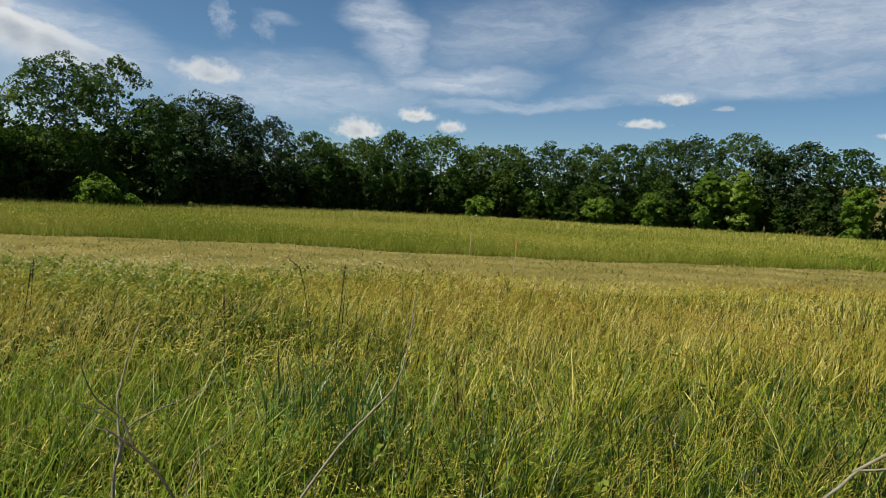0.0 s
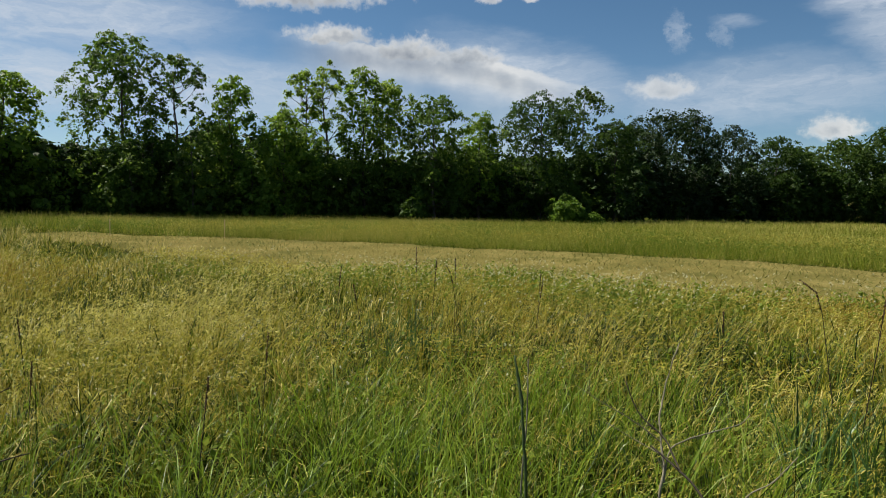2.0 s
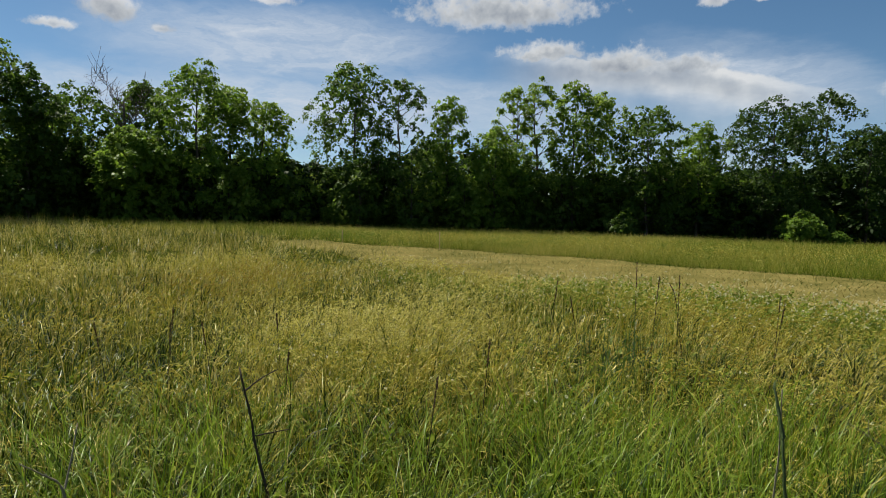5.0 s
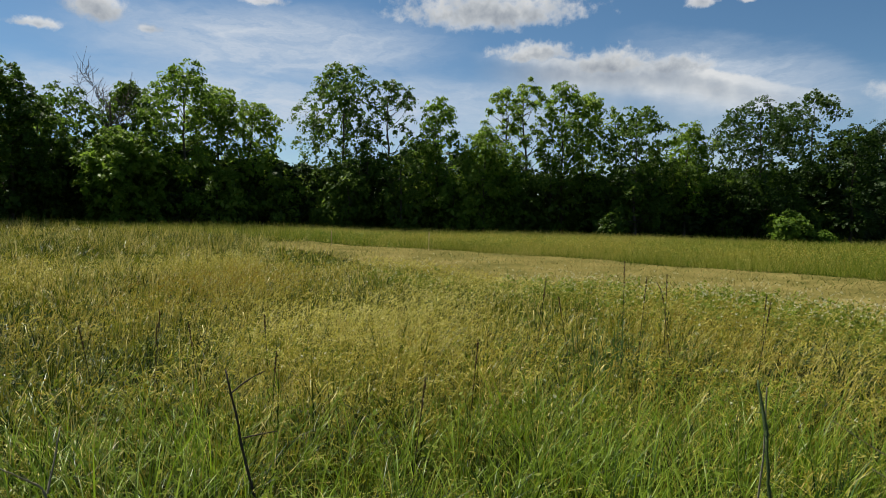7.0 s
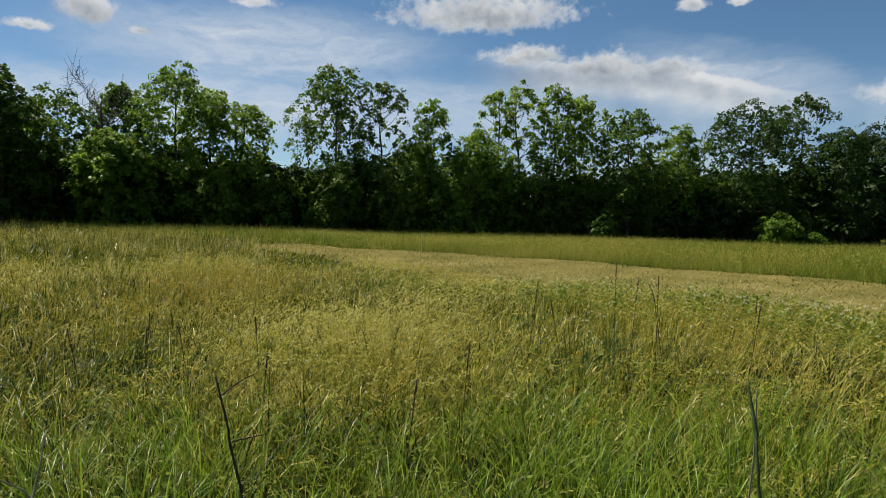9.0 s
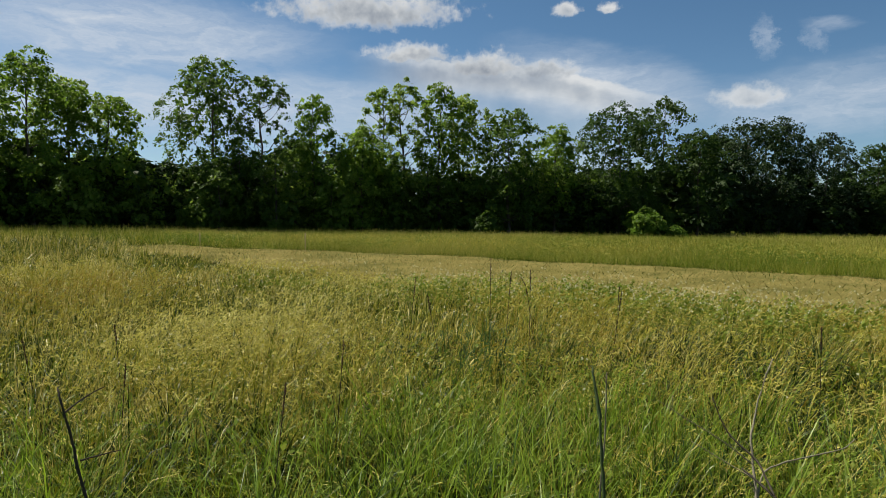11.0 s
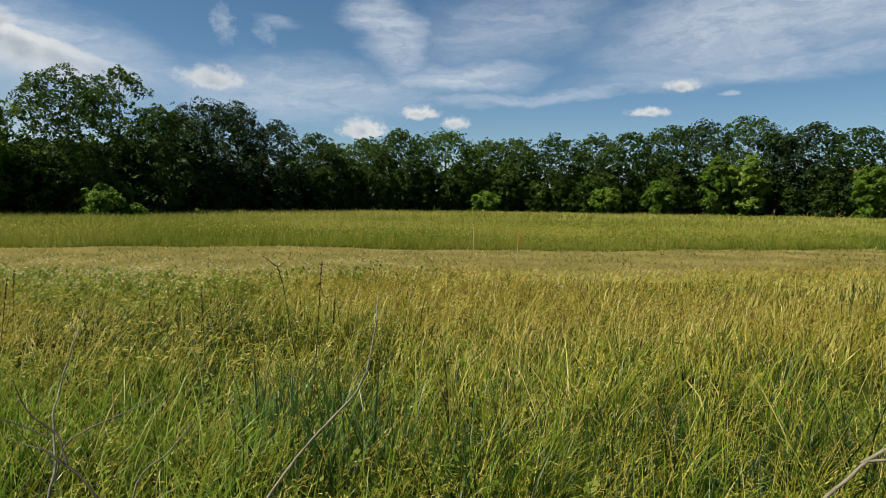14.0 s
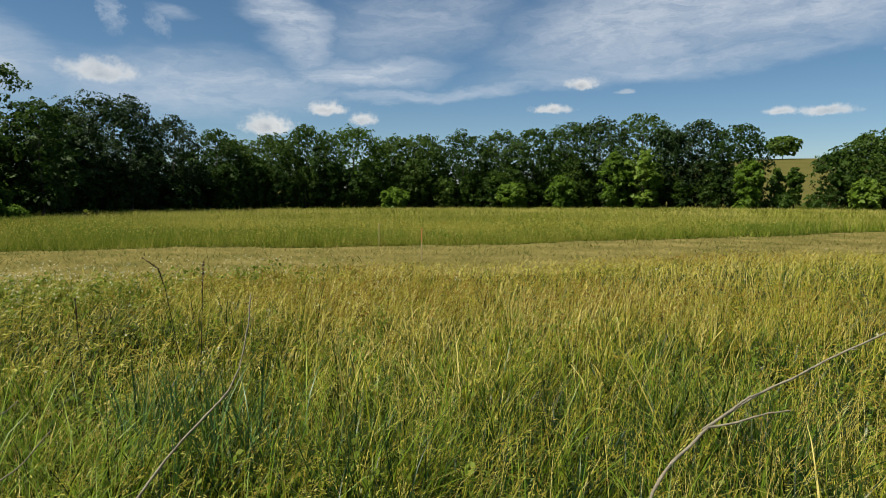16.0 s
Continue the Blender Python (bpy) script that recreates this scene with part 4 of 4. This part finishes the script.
    sticks("dark_sapling", (-3.10, 0.66, 0.0), "thin dark bare sapling with two side twigs", "sapling", [
        ("stem", 0.0075, 0.0035, [(-3.10, 0.66, 0.0), (-3.17, 0.63, 0.44), (-3.22, 0.59, 0.61), (-3.26, 0.58, 0.75), (-3.31, 0.55, 0.92), (-3.35, 0.55, 0.96)]),
        ("twig", 0.004, 0.002, [(-3.30, 0.56, 0.86), (-3.35, 0.65, 0.90), (-3.35, 0.73, 0.93)]),
        ("twig", 0.004, 0.002, [(-3.23, 0.60, 0.67), (-3.24, 0.67, 0.67), (-3.24, 0.76, 0.67)]),
    ], M_DARKTWIG)
    sticks("dead_twig", (-2.7, -0.1, 0.0), "thin pale dead twig with a side shoot in the grass", "twig", [
        ("stem", 0.006, 0.002, [(-2.70, -0.10, 0.0), (-2.72, -0.13, 0.5), (-2.72, -0.14, 0.78), (-2.72, -0.16, 0.82), (-2.72, -0.20, 0.85), (-2.71, -0.26, 0.90)]),
        ("twig", 0.004, 0.002, [(-2.72, -0.14, 0.79), (-2.77, -0.12, 0.87), (-2.82, -0.10, 0.97)]),
    ], M_DEAD)
    sticks("weed_stalk", (-1.40, 1.64, 0.0), "stout dark green weed stalk with a drying top", "weed", [
        ("stem", 0.007, 0.004, [(-1.40, 1.64, 0.0), (-1.42, 1.66, 0.5), (-1.43, 1.67, 0.81), (-1.46, 1.69, 0.94), (-1.48, 1.71, 1.04)]),
        ("dry_top", 0.007, 0.003, [(-1.48, 1.71, 1.04), (-1.51, 1.73, 1.12), (-1.54, 1.75, 1.19)]),
    ], M_DARKGREEN)
    sticks("weed_stalk", (-1.84, 2.24, 0.0), "thin brown dry weed stalk standing in the grass", "weed", [
        ("stem", 0.0045, 0.0025, [(-1.84, 2.24, 0.0), (-1.82, 2.25, 0.59), (-1.81, 2.26, 0.74), (-1.81, 2.26, 0.88), (-1.81, 2.26, 1.03)]),
    ], M_DEAD)


def green_leaf():
    """A single fresh leaf left on the dead sapling."""
    bm = bmesh.new()
    rim = [bm.verts.new((0.022 * math.sin(a) * (1 - 0.25 * math.cos(a)), 0.004 * math.cos(2 * a), 0.034 * math.cos(a))) for a in np.linspace(0, 2 * math.pi, 13)[:-1]]
    mid = bm.verts.new((0, 0.006, 0))
    for a, b in zip(rim, rim[1:] + rim[:1]):
        bm.faces.new((a, b, mid))
    me = bpy.data.meshes.new("leaf")
    bm.to_mesh(me)
    bm.free()
    me.materials.append(M_WEED)
    return me


def dock_stem(seed, x, y, high, hook=0.0):
    """A tall dry weed stem with a dark narrow seed spike."""
    rng = np.random.RandomState(seed)
    z = float(land(x, y))
    lean = rng.normal(size=2) * 0.10
    ob = thing("dry_weed", (x, y, z), "tall thin dry weed stem with a dark brown seed spike", "weed", "dry weeds over the grass")
    t = np.linspace(0, 1, 10)
    stem = np.c_[lean[0] * t * high + hook * np.clip(t - 0.8, 0, 1) ** 2 * -6, lean[1] * t * high, high * t - abs(hook) * np.clip(t - 0.86, 0, 1) ** 2 * 9]
    part("stem", mesh_of("stem", *tube(stem, np.linspace(0.0032, 0.002, 10), 5), M_DARKTWIG), ob)
    n = 46
    f = rng.uniform(0.80, 1.0, n)
    c = np.stack([np.interp(f, t, stem[:, k]) for k in range(3)], -1)
    v, tr = leaves(rng, c, np.full(n, 0.007), 2, 0.012)
    part("seed_spike", mesh_of("seed_spike", v, tr, M_SPIKE), ob, "dark brown seed spike")


DOCKS = [
    (-0.92, 4.53, 1.27, 0.4), (-0.82, 4.28, 1.22, 0.0), (-5.01, 3.76, 1.08, 0.0), (-4.44, 4.35, 1.22, 0.0), (-4.35, 4.43, 1.12, 0.0),
    (-4.47, 4.98, 1.08, 0.0), (-4.40, 5.04, 1.04, 0.2), (-4.37, 3.73, 0.96, 0.0), (-3.55, 5.01, 0.94, 0.0), (-3.73, 2.14, 0.88, 0.0),
    (-3.23, 1.43, 0.84, 0.0), (-5.41, 0.17, 0.86, 0.0), (-5.33, 0.85, 0.84, 0.0), (-1.70, 4.70, 0.92, 0.0), (-3.97, 5.76, 0.88, 0.0),
    (-5.6, 0.5, 0.8, 0.0), (-4.6, 1.1, 0.75, 0.0), (-5.9, 1.5, 0.8, 0.0), (-6.3, 0.6, 0.82, 0.0),
]


def reed_clump(seed, x, y, high, n=46, wide=0.2):
    """A clump of broad blue-green blades."""
    rng = np.random.RandomState(seed)
    z = float(land(x, y))
    ob = thing("reed_clump", (x, y, z), "clump of broad blue-green grass blades, darker than the meadow", "grass clump", "clumps of broad grass")
    v, t, _ = blades(rng.normal(size=n) * wide, rng.normal(size=n) * wide, np.zeros(n), high * rng.uniform(0.65, 1.15, n), rng.uniform(0.009, 0.019, n),
                     rng.uniform(0, 6.283, n), np.abs(rng.normal(size=n)) * 0.14, rng.uniform(0.1, 1.5, n) ** 1.5, 6)
    for k in range(n):
        part("blade", mesh_of("blade", v[k * 13:k * 13 + 13], t[k * 11:k * 11 + 11] - k * 13, M_REED), ob)


def build_flowers():
    """Small white flower heads on thin stems, scattered and in drifts beside the strip."""
    rng = np.random.RandomState(9)
    x1, y1 = rng.uniform(-13, 3, 9000), rng.uniform(5, 13, 9000)
    drift = np.exp(-((y1 - strip_near(x1) + 1.9) / 1.1) ** 2) * np.clip(0.55 + 0.8 * waves(x1, y1, 91, 2.2), 0, 1) * np.clip((2.5 - x1) / 5, 0, 1)
    k1 = rng.uniform(size=len(x1)) < drift
    x2, y2 = rng.uniform(-14, 8, 9000), rng.uniform(1.5, 12, 9000)
    k2 = (rng.uniform(size=len(x2)) < np.clip(0.16 + 0.3 * waves(x2, y2, 92, 2.0), 0.01, 1) * np.clip((4 - x2) / 12, 0.08, 1)) & (np.hypot(x2, y2) > 4.2)
    x3, y3 = rng.uniform(-24, 26, 900), rng.uniform(8, 26, 900)
    k3 = (np.abs(y3 - strip_far(x3) - 0.3) < 0.5) & (waves(x3, y3, 93, 3.0) > 0.1)
    x, y = np.r_[x1[k1], x2[k2], x3[k3]], np.r_[y1[k1], y2[k2], y3[k3]]
    k = ~mown(x, y)
    x, y = x[k], y[k]
    n = len(x)
    h = rng.uniform(0.36, 0.60, n) * np.where(y > strip_far(x), 0.8, 1.0)
    z = land(x, y)
    way, lean, bend = rng.uniform(0, 6.283, n), np.abs(rng.normal(size=n)) * 0.1, rng.uniform(0, 0.4, n)
    ob = thing("wildflowers", (0, 0, 0), "small white wildflower heads scattered through the meadow", "flowers", kind="stuff")
    v, t, tt = blades(x, y, z, h, np.full(n, 0.006), way, lean, bend, 2)
    part("stems", mesh_of("stems", v, t, M_GRASS, {"tone": np.full(len(v), 0.3)}), ob)
    out, up = arc(h, lean, bend, 1.0)
    c = np.stack([x + np.cos(way) * out, y + np.sin(way) * out, z + up], -1)
    near_strip = (strip_near(x) - y < 3.2) | (y > strip_far(x))
    v, t = leaves(rng, c, rng.uniform(0.006, 0.018, n) * np.where(near_strip, 1.7, 1.0), 7, 0.015, 0.0)
    part("flower_heads", mesh_of("flower_heads", v, t, M_PETAL, smooth=False), ob, "white flower heads")
    # leafy low plants under the drifts
    m = k1 & (y1 < strip_near(x1) - 0.2)
    v, t = leaves(rng, np.c_[x1[m], y1[m], land(x1[m], y1[m]) + rng.uniform(0.1, 0.42, m.sum())], np.full(m.sum(), 0.14), 12, 0.055)
    tagged(new("leafy_weeds", mesh_of("leafy_weeds", v, t, M_WEED, smooth=False)), "low leafy green weeds beside the mown strip", "weeds", kind="stuff")


def stake(x, y, high, wide, orange, label):
    """A flat wooden survey stake with a pointed foot, and paint on its head."""
    z = float(land(x, y))
    ob = thing("survey_stake", (x, y, z), label, "stake", "survey stakes along the strip")

    def board(z0, z1, grow, name, mat, note=""):
        bm = bmesh.new()
        bmesh.ops.create_cube(bm, size=1.0)
        for v in bm.verts:
            v.co = Vector((v.co.x * (wide + grow), v.co.y * (0.018 + grow), z0 + (v.co.z + 0.5) * (z1 - z0)))
            if z0 < 0 and v.co.z < 0:
                v.co.x *= 0.2
        bmesh.ops.bevel(bm, geom=bm.edges[:], offset=0.0025, segments=1, affect="EDGES")
        me = bpy.data.meshes.new(name)
        bm.to_mesh(me)
        bm.free()
        me.materials.append(mat)
        part(name, me, ob, note)

    board(-0.15, high, 0.0, "lath", M_WOOD)
    if orange:
        board(high - orange, high + 0.002, 0.005, "painted_head", M_ORANGE, "faded orange painted head")
    ob.rotation_euler = (radians(1.5), radians(-1.0), radians(20 + 40 * x))
    return ob


def dead_tree():
    """A bare tree with fine spreading twigs."""
    rng = np.random.RandomState(3)
    x, y = -48.4, 3.4
    ob = thing("dead_tree", (x, y, float(land(x, y))), "bare dead tree with fine grey spreading twigs", "tree")
    trunk = np.c_[np.linspace(0, 0.3, 7), np.linspace(0, -0.2, 7), np.linspace(-0.3, 8.2, 7)]
    part("trunk", mesh_of("trunk", *tube(trunk, np.linspace(0.16, 0.06, 7), 7), M_BARK), ob)
    for k in range(13):
        z = rng.uniform(4.6, 8.0)
        a = rng.uniform(0, 6.283)
        root = np.array([np.interp(z, trunk[:, 2], trunk[:, 0]), np.interp(z, trunk[:, 2], trunk[:, 1]), z])
        tip = root + np.array([math.cos(a) * rng.uniform(1.0, 3.0), math.sin(a) * rng.uniform(1.0, 3.0), rng.uniform(1.4, 3.2)])
        pieces = [tube(*limb(rng, root, tip, 0.034, 0.010, 6, 0.1), 5)]
        for _ in range(16):
            f = rng.uniform(0.3, 1.0)
            at = root + (tip - root) * f
            end = at + rng.normal(size=3) * 0.5 + np.array([0, 0, 0.6])
            pieces.append(tube(*limb(rng, at, end, 0.015, 0.007, 4, 0.0), 4))
        part("limb", mesh_of("limb", *join(pieces), M_BARK), ob)


def build_details():
    build_branches()
    for k, (x, y, h, hook) in enumerate(DOCKS):
        dock_stem(300 + k, x, y, h, hook)
    for k, (x, y, h, n, w) in enumerate(((-0.54, 3.55, 0.80, 84, 0.20), (-0.88, 3.80, 0.76, 64, 0.16), (-0.30, 3.50, 0.66, 36, 0.12), (-4.5, 4.3, 0.78, 50, 0.26), (0.15, 3.3, 0.5, 24, 0.14), (-1.9, 3.3, 0.55, 24, 0.15), (2.6, 3.6, 0.55, 26, 0.16), (-2.7, 2.3, 0.52, 24, 0.15))):
        reed_clump(400 + k, x, y, h, n, w)
    build_flowers()
    stake(0.50, 18.3, 0.72, 0.026, 0.0, "thin pale wooden stake at the far edge of the strip")
    stake(1.39, 14.0, 0.75, 0.046, 0.30, "flat wooden survey stake with a faded orange head on the strip")
    stake(-24.5, 9.45, 0.64, 0.045, 0.0, "grey weathered wooden stake beside the mown strip")
    stake(-21.1, 12.05, 0.72, 0.045, 0.0, "grey weathered wooden stake at the mown strip's edge")
    dead_tree()
    # single bushes and young trees that stand out before the wood
    tree_thing("shrub", 501, -25.9, 45.1, 2.4, 3.2, 1.0, M_BRIGHT, "bright green bush standing before the dark wood", "shrub", leaf=0.24, per=34, clumps=40, low=0.02, squat=0.3, limbs=5)
    tree_thing("shrub", 502, -24.0, 46.2, 1.2, 1.6, 1.0, M_BRIGHT, "small bright green bush beside a larger one", "shrub", leaf=0.2, per=26, clumps=20, low=0.02, squat=0.3, limbs=4)
    tree_thing("shrub", 503, -33.2, 34.7, 1.8, 2.0, 1.0, M_LEAF, "small pale green bush at the foot of the trees", "shrub", leaf=0.22, per=28, clumps=24, low=0.02, squat=0.3, limbs=4)
    tree_thing("shrub", 504, -45.4, 3.6, 6.4, 5.6, 1.0, M_BRIGHT, "broad leafy bush in pale olive green", "shrub", leaf=0.25, per=40, clumps=90, low=0.03, squat=0.4, limbs=8)
    for k, (x, y, h, w) in enumerate(((53.7, 84.7, 7.4, 4.4), (41.3, 92.5, 9.2, 5.6), (37.5, 94.0, 8.8, 4.4), (60.8, 71.5, 4.2, 4.0), (22.0, 97.0, 4.4, 4.6), (3.8, 96.5, 3.4, 4.0), (29.5, 95.5, 5.2, 4.5))):
        tree_thing("young_tree", 510 + k, x, y, h, w, 1.0, M_BRIGHT, "young bright green tree before the far wood", "tree", "young trees before the far wood", leaf=0.36, per=28, clumps=56, low=0.04, limbs=6)
    for k, (yaw, h) in enumerate(((-34.3, 6.6), (-35.5, 6.6))):
        a = radians(yaw)
        tree_thing("young_tree", 520 + k, -math.sin(a) * 112, math.cos(a) * 112, h, 2.6, 0.9, M_LEAF, "slim young tree before the grassy hill", "tree", "slim trees before the hill", leaf=0.36, per=22, clumps=40, low=0.08, squat=0.25, limbs=6)
    tree_thing("tree", 530, 170.0, 247.0, 9.8, 14.5, 1.0, M_LEAF, "lone spreading tree on the crest of the grassy hill", "tree", leaf=0.8, per=26, clumps=60, low=0.18, squat=0.5, limbs=14)


build_details()
